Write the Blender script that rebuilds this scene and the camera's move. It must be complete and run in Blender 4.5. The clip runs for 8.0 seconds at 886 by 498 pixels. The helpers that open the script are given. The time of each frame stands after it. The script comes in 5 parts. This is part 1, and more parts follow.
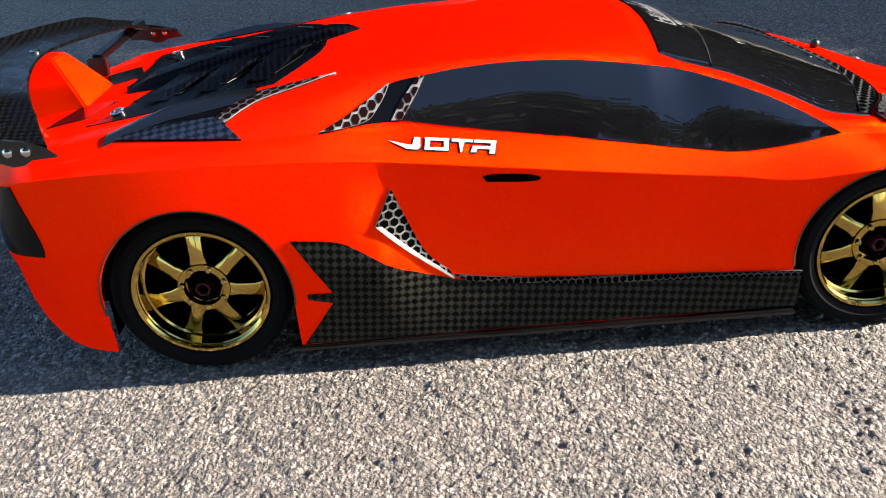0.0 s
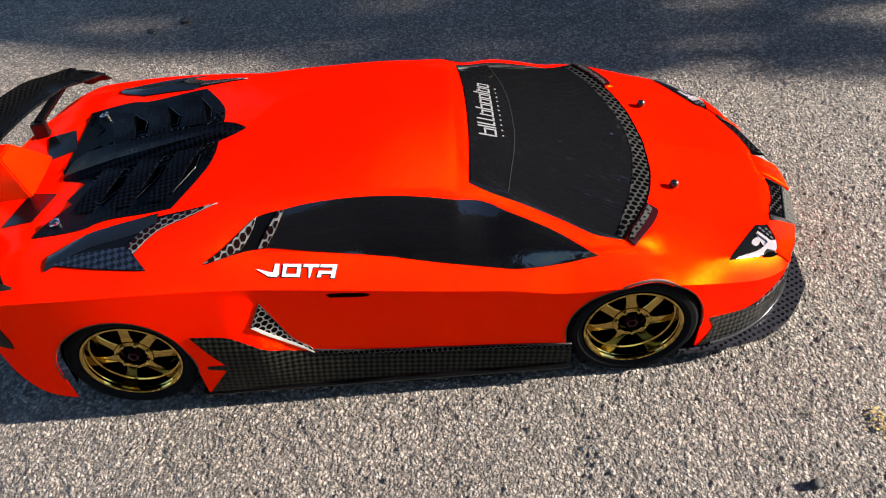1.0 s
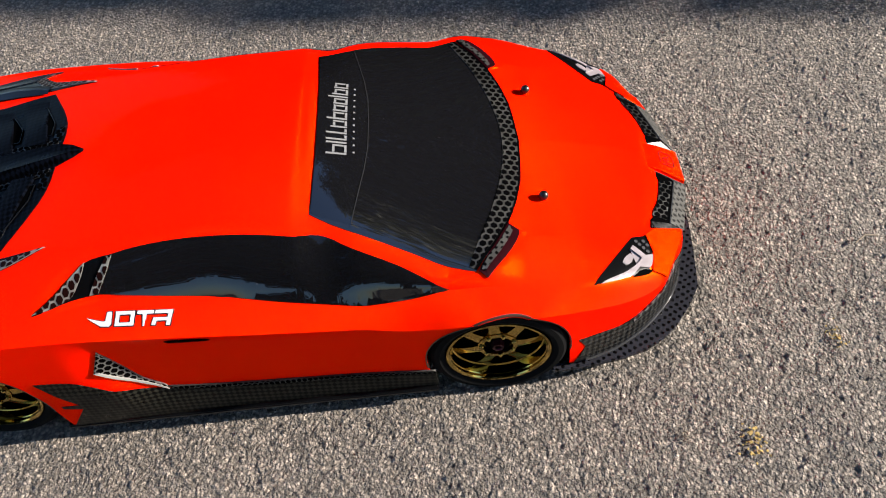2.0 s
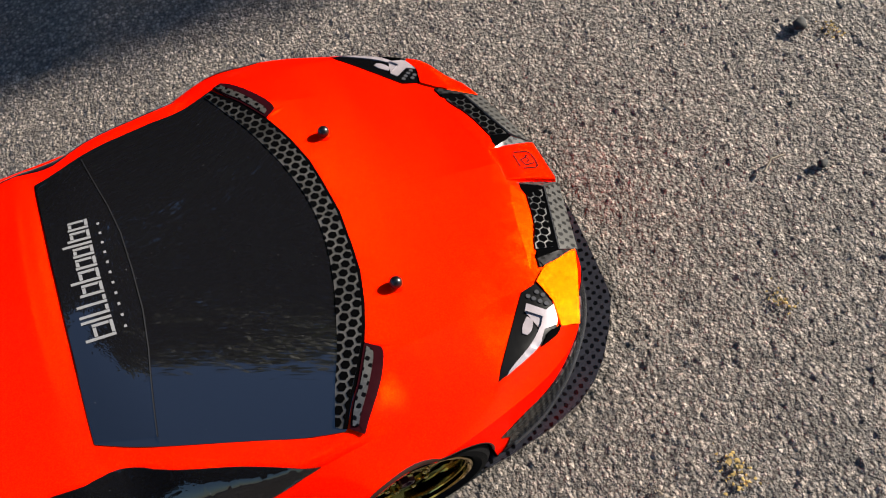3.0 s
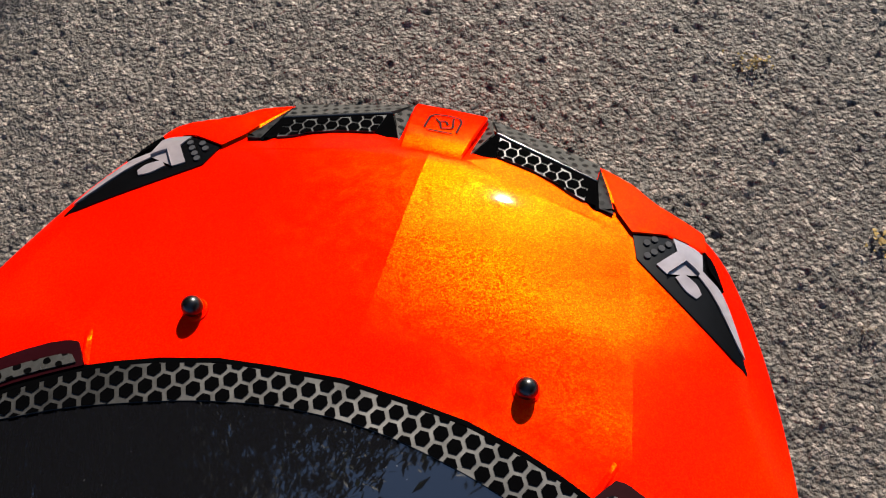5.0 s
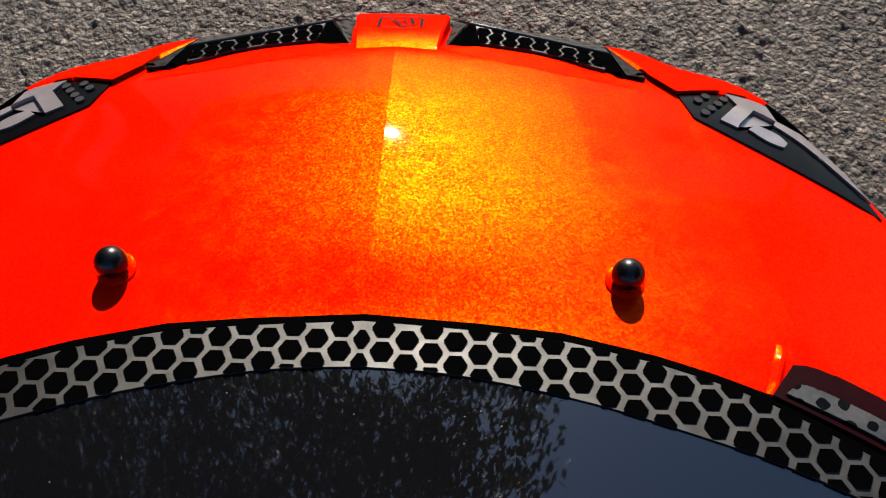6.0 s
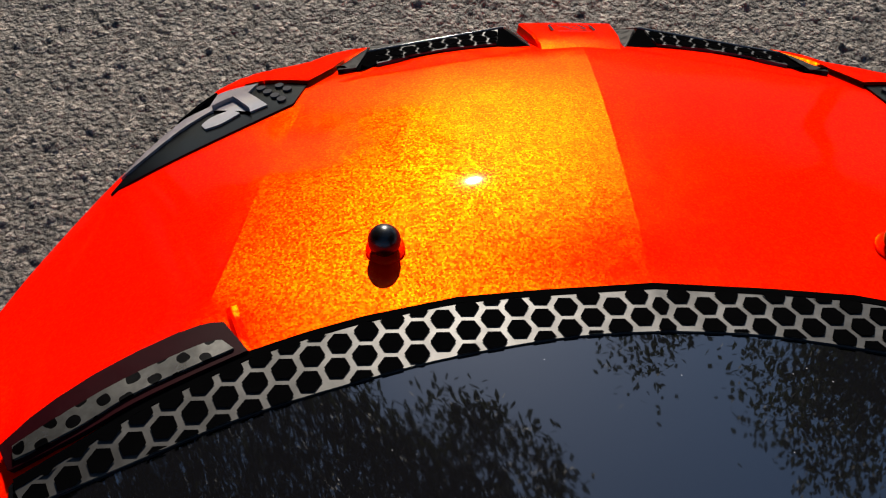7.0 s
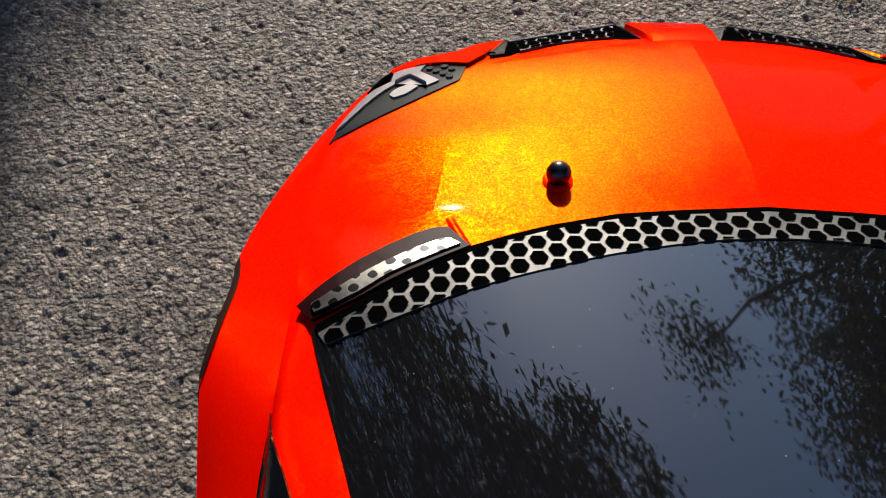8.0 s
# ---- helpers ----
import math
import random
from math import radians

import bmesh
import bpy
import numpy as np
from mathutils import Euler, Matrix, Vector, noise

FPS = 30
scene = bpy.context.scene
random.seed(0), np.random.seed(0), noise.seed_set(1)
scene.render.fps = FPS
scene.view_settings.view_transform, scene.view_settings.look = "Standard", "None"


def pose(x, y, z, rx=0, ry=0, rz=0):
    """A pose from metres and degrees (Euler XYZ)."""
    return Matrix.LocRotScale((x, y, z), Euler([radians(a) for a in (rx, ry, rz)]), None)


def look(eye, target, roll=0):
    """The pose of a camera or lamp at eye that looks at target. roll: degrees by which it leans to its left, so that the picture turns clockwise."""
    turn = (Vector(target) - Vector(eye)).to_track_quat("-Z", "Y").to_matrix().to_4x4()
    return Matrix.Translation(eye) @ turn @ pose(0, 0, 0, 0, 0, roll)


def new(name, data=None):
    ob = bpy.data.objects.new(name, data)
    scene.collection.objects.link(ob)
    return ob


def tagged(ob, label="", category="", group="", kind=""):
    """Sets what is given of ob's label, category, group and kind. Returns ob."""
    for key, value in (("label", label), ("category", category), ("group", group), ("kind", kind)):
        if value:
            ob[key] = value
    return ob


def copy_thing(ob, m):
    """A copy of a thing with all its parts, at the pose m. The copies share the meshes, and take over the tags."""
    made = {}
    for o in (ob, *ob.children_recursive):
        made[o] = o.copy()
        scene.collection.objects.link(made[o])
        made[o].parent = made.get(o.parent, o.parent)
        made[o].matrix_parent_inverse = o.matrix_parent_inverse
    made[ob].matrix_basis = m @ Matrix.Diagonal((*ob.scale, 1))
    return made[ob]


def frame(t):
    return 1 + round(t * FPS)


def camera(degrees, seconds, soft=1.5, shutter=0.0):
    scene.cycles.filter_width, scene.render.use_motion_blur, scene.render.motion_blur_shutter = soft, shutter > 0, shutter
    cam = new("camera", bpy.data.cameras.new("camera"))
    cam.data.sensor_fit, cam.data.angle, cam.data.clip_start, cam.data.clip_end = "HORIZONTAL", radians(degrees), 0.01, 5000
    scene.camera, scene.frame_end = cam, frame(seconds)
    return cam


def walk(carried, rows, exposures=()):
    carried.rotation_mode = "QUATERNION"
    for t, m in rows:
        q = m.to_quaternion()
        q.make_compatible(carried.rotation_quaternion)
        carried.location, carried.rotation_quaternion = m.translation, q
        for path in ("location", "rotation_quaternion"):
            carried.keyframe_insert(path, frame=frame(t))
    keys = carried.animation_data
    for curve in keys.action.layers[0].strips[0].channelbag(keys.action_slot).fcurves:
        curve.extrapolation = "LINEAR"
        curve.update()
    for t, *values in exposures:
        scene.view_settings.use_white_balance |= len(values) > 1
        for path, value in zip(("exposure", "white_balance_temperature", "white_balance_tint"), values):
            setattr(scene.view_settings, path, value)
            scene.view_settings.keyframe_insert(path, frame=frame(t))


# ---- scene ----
cam = camera(57.33, 8.0, 1.1)
PATH = [
    (0, (-0.04557, -0.36605, 0.17935), (-0.03829, -0.09917, 0.04252), -3.361),
    (0.5, (-0.02262, -0.38496, 0.28490), (-0.01316, -0.14033, 0.11150), -3.509),
    (1, (0.03729, -0.37291, 0.34976), (0.03597, -0.15321, 0.14547), -4.614),
    (1.5, (0.11391, -0.34880, 0.37783), (0.09424, -0.15135, 0.15283), -7.829),
    (1.7, (0.12487, -0.33088, 0.37893), (0.10472, -0.13848, 0.14963), -8.632),
    (2.8, (0.15253, -0.20762, 0.34815), (0.15824, -0.05421, 0.09040), -19.403),
    (3, (0.16821, -0.17810, 0.33848), (0.18192, -0.03583, 0.07472), -21.618),
    (3.5, (0.17804, -0.12999, 0.29181), (0.20944, -0.01030, 0.01851), -25.543),
    (4, (0.16477, -0.10140, 0.28336), (0.21420, -0.00831, 0.00249), -25.644),
    (4.2, (0.15212, -0.08962, 0.28884), (0.20968, -0.00641, 0.00642), -23.934),
    (5.5, (0.12462, -0.02160, 0.20951), (0.23564, -0.00018, -0.06837), -4.795),
    (6, (0.11090, -0.01292, 0.18539), (0.24051, -0.00862, -0.08513), -0.375),
    (6.5, (0.10432, 0.00908, 0.17923), (0.24638, 0.00247, -0.08492), 2.182),
    (7, (0.09894, 0.03383, 0.17735), (0.25006, 0.02526, -0.08166), 2.640),
    (7.5, (0.09163, 0.04418, 0.17641), (0.24709, 0.03801, -0.08009), 2.496),
    (8, (0.06445, 0.06228, 0.19977), (0.22331, 0.06067, -0.05471), 1.369),
]
EXPOSURE = [(0, 2.4), (0.5, 2.2), (1, 1.95), (1.5, 1.75), (3, 1.3), (4, 1.18), (5.5, 0.7), (6, 0.5), (7, 0.45), (8, 0.7)]
walk(cam, [(t, look(eye, target, roll)) for t, eye, target, roll in PATH], EXPOSURE)

# ---- world and light ----
SUN_EL, SUN_AZ = 23.0, -0.4  # degrees; azimuth from the car's nose towards its left
world = bpy.data.worlds.new("sky")
scene.world = world
world.use_nodes = True
wn = world.node_tree.nodes
sky = wn.new("ShaderNodeTexSky")
sky.sky_type, sky.sun_disc = "NISHITA", False
sky.dust_density, sky.ozone_density = 0.5, 4.5
sky.sun_elevation, sky.sun_rotation = radians(SUN_EL), radians(90 - SUN_AZ)
wn["Background"].inputs["Strength"].default_value = 0.098
world.node_tree.links.new(sky.outputs["Color"], wn["Background"].inputs["Color"])

sun_data = bpy.data.lights.new("sun", "SUN")
sun_data.energy, sun_data.angle, sun_data.color = 5.4, radians(0.55), (1.0, 0.915, 0.80)
sun = new("sun", sun_data)
sx, sy, sz = math.cos(radians(SUN_EL)) * math.cos(radians(SUN_AZ)), math.cos(radians(SUN_EL)) * math.sin(radians(SUN_AZ)), math.sin(radians(SUN_EL))
sun.matrix_world = look((3 * sx, 3 * sy, 3 * sz), (0, 0, 0))

# ---- materials ----
class Mat:
    """A small node-tree builder."""

    def __init__(self, name, **values):
        self.m = bpy.data.materials.new(name)
        self.m.use_nodes = True
        self.t = self.m.node_tree
        self.b = self.t.nodes["Principled BSDF"]
        self.set(**values)

    def set(self, **values):
        for k, v in values.items():
            k = k.replace("_", " ")
            self.b.inputs[k].default_value = (*v, 1) if isinstance(v, tuple) and len(v) == 3 else v
        return self

    def node(self, kind, props=(), **ins):
        n = self.t.nodes.new(kind)
        for k, v in dict(props).items():
            setattr(n, k, v)
        for k, v in ins.items():
            key = int(k[1:]) if k[0] == "i" and k[1:].isdigit() else k.replace("_", " ")
            if isinstance(v, bpy.types.NodeSocket):
                self.t.links.new(v, n.inputs[key])
            else:
                n.inputs[key].default_value = v
        return n

    def link(self, a, key):
        self.t.links.new(a, self.b.inputs[key])

    def coords(self, which="Object"):
        return self.node("ShaderNodeTexCoord").outputs[which]

    def noise(self, scale, detail=3.0, rough=0.55, vec=None):
        return self.node("ShaderNodeTexNoise", Vector=vec or self.coords(), Scale=scale, Detail=detail, Roughness=rough).outputs["Fac"]

    def ramp(self, fac, stops):
        n = self.node("ShaderNodeValToRGB", Fac=fac)
        e = n.color_ramp.elements
        while len(e) < len(stops):
            e.new(0.5)
        for el, (p, c) in zip(e, stops):
            el.position, el.color = p, (*c, 1)
        return n.outputs["Color"]

    def math(self, op, a, b=0.5):
        return self.node("ShaderNodeMath", {"operation": op}, i0=a, i1=b).outputs[0]

    def mix(self, fac, a, b):
        n = self.node("ShaderNodeMix", {"data_type": "RGBA"}, Factor=fac)
        for k, v in ((6, a), (7, b)):
            if isinstance(v, bpy.types.NodeSocket):
                self.t.links.new(v, n.inputs[k])
            else:
                n.inputs[k].default_value = (*v, 1)
        return n.outputs[2]

    def bump(self, height, strength=0.3, distance=0.001):
        n = self.node("ShaderNodeBump", Strength=strength, Distance=distance, Height=height)
        self.link(n.outputs["Normal"], "Normal")
        return self


def paint_material():
    """Orange lacquer with metal flake under clear plastic: a red ground coat, a golden flake that lights up towards the sun, faint wear."""
    p = Mat("orange_flake_paint", Metallic=0.0, Roughness=0.55, Specular_IOR_Level=0.0, Coat_Weight=0.06, Coat_Roughness=0.03, Coat_IOR=1.45)
    flake = p.node("ShaderNodeTexVoronoi", Vector=p.coords(), Scale=3000.0)
    cloud = p.noise(45.0, 3.0)
    p.link(p.mix(cloud, (0.95, 0.0022, 0.0001), (0.98, 0.0045, 0.0001)), "Base Color")
    metal = p.node("ShaderNodeBsdfAnisotropic", {"distribution": "BECKMANN"})
    hue = p.node("ShaderNodeSeparateColor", Color=flake.outputs["Color"])
    p.t.links.new(p.mix(hue.outputs[0], (0.80, 0.030, 0.0002), (1.0, 0.230, 0.0010)), metal.inputs["Color"])
    tilt = p.node("ShaderNodeBump", Strength=0.48, Distance=0.0004, Height=hue.outputs[1])
    p.t.links.new(tilt.outputs["Normal"], metal.inputs["Normal"])
    p.t.links.new(p.ramp(p.noise(260.0, 4.0), [(0.3, (0.35,) * 3), (0.75, (0.42,) * 3)]), metal.inputs["Roughness"])
    share = p.ramp(hue.outputs[2], [(0.0, (0.035,) * 3), (0.35, (0.110,) * 3), (1.0, (0.185,) * 3)])
    both = p.node("ShaderNodeMixShader", Fac=share)
    p.t.links.new(p.b.outputs[0], both.inputs[1])
    p.t.links.new(metal.outputs[0], both.inputs[2])
    p.t.links.new(both.outputs[0], p.t.nodes["Material Output"].inputs["Surface"])
    return p.m


def carbon_material(name, dark, pale, step, gloss=0.16, shine=0.3, lies="top", turn=38.0, sparse=False):
    """Printed carbon cloth: a soft chequer of two dark tones under clear film, laid on an upright or a level surface."""
    c = Mat(name, Roughness=gloss, Specular_IOR_Level=shine, Coat_Weight=shine * 0.35, Coat_Roughness=0.08)
    spin, flat = ((0, radians(turn), 0), (1, 0.02, 1)) if lies == "side" else ((0, 0, radians(turn)), (1, 1, 0.02))
    soft = c.node("ShaderNodeTexNoise", Vector=c.coords(), Scale=420.0, Detail=1.0)
    sway = c.node("ShaderNodeVectorMath", {"operation": "MULTIPLY_ADD"}, i0=soft.outputs["Color"], i1=(step * 0.5,) * 3, i2=c.coords()).outputs[0]
    vec = c.node("ShaderNodeMapping", Vector=sway, Rotation=spin, Scale=flat).outputs[0]
    xyz = c.node("ShaderNodeSeparateXYZ", Vector=vec)
    pair = (0, 2) if lies == "side" else (0, 1)
    waves = c.math("MULTIPLY", *[c.math("SINE", c.math("MULTIPLY", xyz.outputs[k], math.pi / step)) for k in pair])
    if sparse:  # single dark squares, row by row
        weave = c.math("LESS_THAN", waves, 0.34)
    else:
        weave = c.node("ShaderNodeMath", {"operation": "MULTIPLY_ADD", "use_clamp": True}, i0=waves, i1=1.7, i2=0.42).outputs[0]
    fine = c.noise(900.0, 2.0)
    col = c.mix(weave, dark, pale)
    c.link(c.mix(c.math("MULTIPLY", fine, 0.55), col, dark), "Base Color")
    c.link(c.ramp(c.noise(120.0, 3.0), [(0.3, (gloss * 0.7,) * 3), (0.8, (gloss * 1.4,) * 3)]), "Roughness")
    c.bump(weave, 0.08, 0.0003)
    return c.m


PAINT = paint_material()
# the splitter's sky reflection is put into the bluish pale tone
CARBON = carbon_material("carbon_cloth", (0.0012, 0.0012, 0.0014), (0.026, 0.026, 0.033), 0.0024, 0.26, 0.2, "top", 20.0, True)
CARBON_SIDE = carbon_material("carbon_cloth_on_the_flank", (0.001, 0.001, 0.001), (0.030, 0.028, 0.021), 0.0022, 0.36, 0.06, "side", 40.0)
CARBON_BLUE = carbon_material("carbon_cloth_blue_sheen", (0.002, 0.003, 0.005), (0.014, 0.020, 0.036), 0.0024, 0.2, 0.2)
CARBON_FINE = carbon_material("carbon_cloth_fine_weave", (0.0008, 0.0008, 0.0009), (0.0045, 0.0045, 0.005), 0.0017, 0.30, 0.04)


def glass_material(name, shine, film):
    g = Mat(name, Base_Color=(0.004, 0.004, 0.005), Roughness=0.02, Specular_IOR_Level=shine, Coat_Weight=film, Coat_Roughness=0.02, Coat_IOR=1.5)
    n = g.noise(38.0, 3.0)
    g.link(g.ramp(n, [(0.35, (0.012,) * 3), (0.8, (0.045,) * 3)]), "Roughness")
    specks = g.node("ShaderNodeTexVoronoi", Vector=g.coords(), Scale=260.0)
    dot = g.math("LESS_THAN", specks.outputs["Distance"], 0.026)
    g.link(g.mix(dot, (0.004, 0.004, 0.005), (0.25, 0.25, 0.26)), "Base Color")
    return g.m


def plain(name, color, rough=0.5, metal=0.0, grain=300.0, depth=0.15, vary=0.25, **more):
    """One tone with grain at two sizes and a slight relief."""
    p = Mat(name, Roughness=rough, Metallic=metal, **more)
    n1, n2 = p.noise(grain, 4.0), p.noise(grain / 9, 2.0)
    both = p.math("MULTIPLY", n1, n2)
    dark = tuple(v * (1 - vary) for v in color)
    p.link(p.ramp(both, [(0.12, dark), (0.42, color)]), "Base Color")
    if depth:
        p.bump(n1, depth, 0.0004)
    return p.m


GLASS = glass_material("smoked_window_film", 1.0, 0.7)
SIDE_GLASS = glass_material("smoked_side_window_film", 0.55, 0.0)
SILVER = plain("silver_mesh_film", (0.085, 0.082, 0.079), 0.50, 0.6, 260.0, 0.05, 0.7)
HOLE = plain("black_mesh_opening", (0.0015, 0.0015, 0.0017), 0.40, 0.0, 400.0, 0.0, Specular_IOR_Level=0.0)
NOSE_MESH = plain("dull_nose_mesh_film", (0.050, 0.049, 0.050), 0.45, 0.5, 500.0, 0.05, 0.3)
# a paler copy of SILVER: the sun on the vents is put into its colour
SUNLIT_VENT = plain("silver_vent_mesh_in_sun", (0.30, 0.285, 0.265), 0.45, 0.35, 260.0, 0.05, 0.55)
# paler still: sunlight caught by the vent's lower lip, put into the colour
LIP = plain("silver_lip_in_sun", (0.45, 0.43, 0.40), 0.4, 0.3, 300.0, 0.03, 0.3)
RUSTHOLE = plain("dark_red_mesh_opening", (0.007, 0.0018, 0.0014), 0.40, 0.0, 400.0, 0.0, Specular_IOR_Level=0.04)
BLACK = plain("black_plastic", (0.0025, 0.0025, 0.0028), 0.30, 0.0, 500.0, 0.06)
SATIN = plain("satin_black_trim", (0.002, 0.002, 0.0024), 0.24, 0.0, 500.0, 0.03, Specular_IOR_Level=0.10)
RUBBER = plain("tyre_rubber", (0.003, 0.003, 0.0033), 0.85, 0.0, 700.0, 0.3, Specular_IOR_Level=0.08)
GOLD = plain("gold_chrome", (0.44, 0.305, 0.085), 0.09, 1.0, 300.0, 0.02, 0.15)
CHROME = plain("steel_screw", (0.5,0.495,0.48), 0.18, 1.0, 600.0, 0.02, 0.2)
WHITE = plain("white_print", (0.52, 0.51, 0.53), 0.35, 0.0, 400.0, 0.0, 0.08)
GREYPRINT = plain("pale_grey_print", (0.018, 0.018, 0.021), 0.4, 0.0, 400.0, 0.0, 0.15)
LAMP = plain("lamp_print_pale", (0.28, 0.245, 0.262), 0.2, 0.1, 220.0, 0.0, 0.35, Coat_Weight=0.4)
SEAM = plain("glossy_grey_seam", (0.10, 0.10, 0.105), 0.16, 0.6, 500.0, 0.02, 0.3)
REDNUT = plain("dark_red_anodised_nut", (0.045, 0.004, 0.011), 0.3, 0.5, 400.0, 0.0)
RIMEDGE = plain("bare_cut_edge", (0.03, 0.008, 0.003), 0.45, 0.0, 600.0, 0.0)
LAMPDOT = plain("dim_grey_print", (0.045, 0.045, 0.050), 0.7, 0.0, 900.0, 0.0, Specular_IOR_Level=0.03)
DARKRED = plain("dark_red_paint_edge", (0.016, 0.0015, 0.003), 0.45, 0.0, 600.0, 0.0, Specular_IOR_Level=0.04)

# ---- ground: one sheet, fine where the camera passes ----
GROUND_Z = -0.0050  # the body is set out from its own base line


def grown(lo, hi, step, reach):
    """Grid lines: even between lo and hi, then ever wider out to reach."""
    mid = list(np.arange(lo, hi, step))
    out, d, a = [], step, hi
    while a < reach:
        out.append(a)
        d = min(d * 1.10, d + 0.00007, 0.0032) if abs(a) < 0.9 else d * 1.32
        a += d
    back, d, a = [], step, lo
    while a > -reach:
        d = min(d * 1.10, d + 0.00007, 0.0032) if abs(a) < 0.9 else d * 1.32
        a -= d
        back.append(a)
    return np.array(back[::-1] + mid + out)


def stones(x, y, cell, seed, lo, hi):
    """Domed pebbles scattered on a jittered lattice: height in units of the pebble, and its number."""
    rng = np.random.default_rng(seed)
    n = 256
    jx, jy, jr, jh = (rng.random((n, n)) for _ in range(4))
    cx, cy = np.floor(x / cell).astype(int), np.floor(y / cell).astype(int)
    best, who = np.zeros_like(x), np.zeros_like(x)
    for dx in (-1, 0, 1):
        for dy in (-1, 0, 1):
            a, b = cx + dx, cy + dy
            i, j = a % n, b % n
            px, py = (a + 0.15 + 0.7 * jx[i, j]) * cell, (b + 0.15 + 0.7 * jy[i, j]) * cell
            r = cell * (lo + (hi - lo) * jr[i, j])
            ang = jh[i, j] * 6.28
            u, v = (x - px) * np.cos(ang) + (y - py) * np.sin(ang), (y - py) * np.cos(ang) - (x - px) * np.sin(ang)
            d = np.sqrt(u * u + (v * 1.35) ** 2) / r
            h = np.clip(1.25 - d ** 2.2 + 0.30 * np.cos(ang * 7) * u / r, 0, 1.3) * (d < 1.06) * (0.55 + 0.65 * jh[i, j])
            who = np.where(h > best, jr[j, i], who)
            best = np.maximum(h, best)
    return best, who


def rough(x, y, cell, seed):
    """Smooth random heights between -1 and 1 on a lattice of that cell."""
    n = 512
    v = np.random.default_rng(seed).random((n, n)) * 2 - 1
    fx, fy = x / cell, y / cell
    ix, iy = np.floor(fx).astype(int), np.floor(fy).astype(int)
    u, w = fx - ix, fy - iy
    u, w = u * u * (3 - 2 * u), w * w * (3 - 2 * w)
    a, b, c, d = v[ix % n, iy % n], v[(ix + 1) % n, iy % n], v[ix % n, (iy + 1) % n], v[(ix + 1) % n, (iy + 1) % n]
    return (a * (1 - u) + b * u) * (1 - w) + (c * (1 - u) + d * u) * w


def ground_material():
    g = Mat("worn_asphalt_with_exposed_gravel", Roughness=0.82)
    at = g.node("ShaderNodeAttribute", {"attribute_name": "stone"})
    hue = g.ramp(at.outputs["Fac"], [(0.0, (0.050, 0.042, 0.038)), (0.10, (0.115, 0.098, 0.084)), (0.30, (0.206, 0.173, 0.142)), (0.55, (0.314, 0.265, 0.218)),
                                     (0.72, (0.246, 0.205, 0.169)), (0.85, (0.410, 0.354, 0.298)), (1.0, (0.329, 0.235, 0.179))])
    grain = g.noise(1500.0, 5.0)
    patch = g.noise(7.0, 4.0)
    col = g.mix(g.math("MULTIPLY", grain, 0.45), hue, (0.074, 0.065, 0.056))
    col = g.mix(g.ramp(patch, [(0.40, (0.0,) * 3), (0.7, (0.35,) * 3)]), col, (0.131, 0.107, 0.086))
    g.link(g.ramp(grain, [(0.3, (0.62,) * 3), (0.8, (0.92,) * 3)]), "Roughness")
    chips = g.node("ShaderNodeTexVoronoi", Vector=g.coords(), Scale=470.0)
    small = g.node("ShaderNodeTexVoronoi", Vector=g.coords(), Scale=860.0)
    g.bump(g.math("SUBTRACT", g.math("MULTIPLY", g.noise(2200.0, 3.0), 0.6), g.math("ADD", chips.outputs["Distance"], g.math("MULTIPLY", small.outputs["Distance"], 0.7))), 1.0, 0.0028)
    pick = g.node("ShaderNodeSeparateColor", Color=chips.outputs["Color"]).outputs[0]
    stone = g.mix(0.5, col, g.ramp(pick, [(0.0, (0.055, 0.047, 0.041)), (0.35, (0.112, 0.096, 0.081)), (0.7, (0.319, 0.270, 0.230)), (1.0, (0.584, 0.489, 0.404))]))
    # dark tar joints that also carry the shade of crevices the bump can't cast
    tar = g.ramp(chips.outputs["Distance"], [(0.38, (0.0,) * 3), (0.62, (0.52,) * 3)])
    g.link(g.mix(tar, stone, (0.030, 0.027, 0.024)), "Base Color")
    return g.m


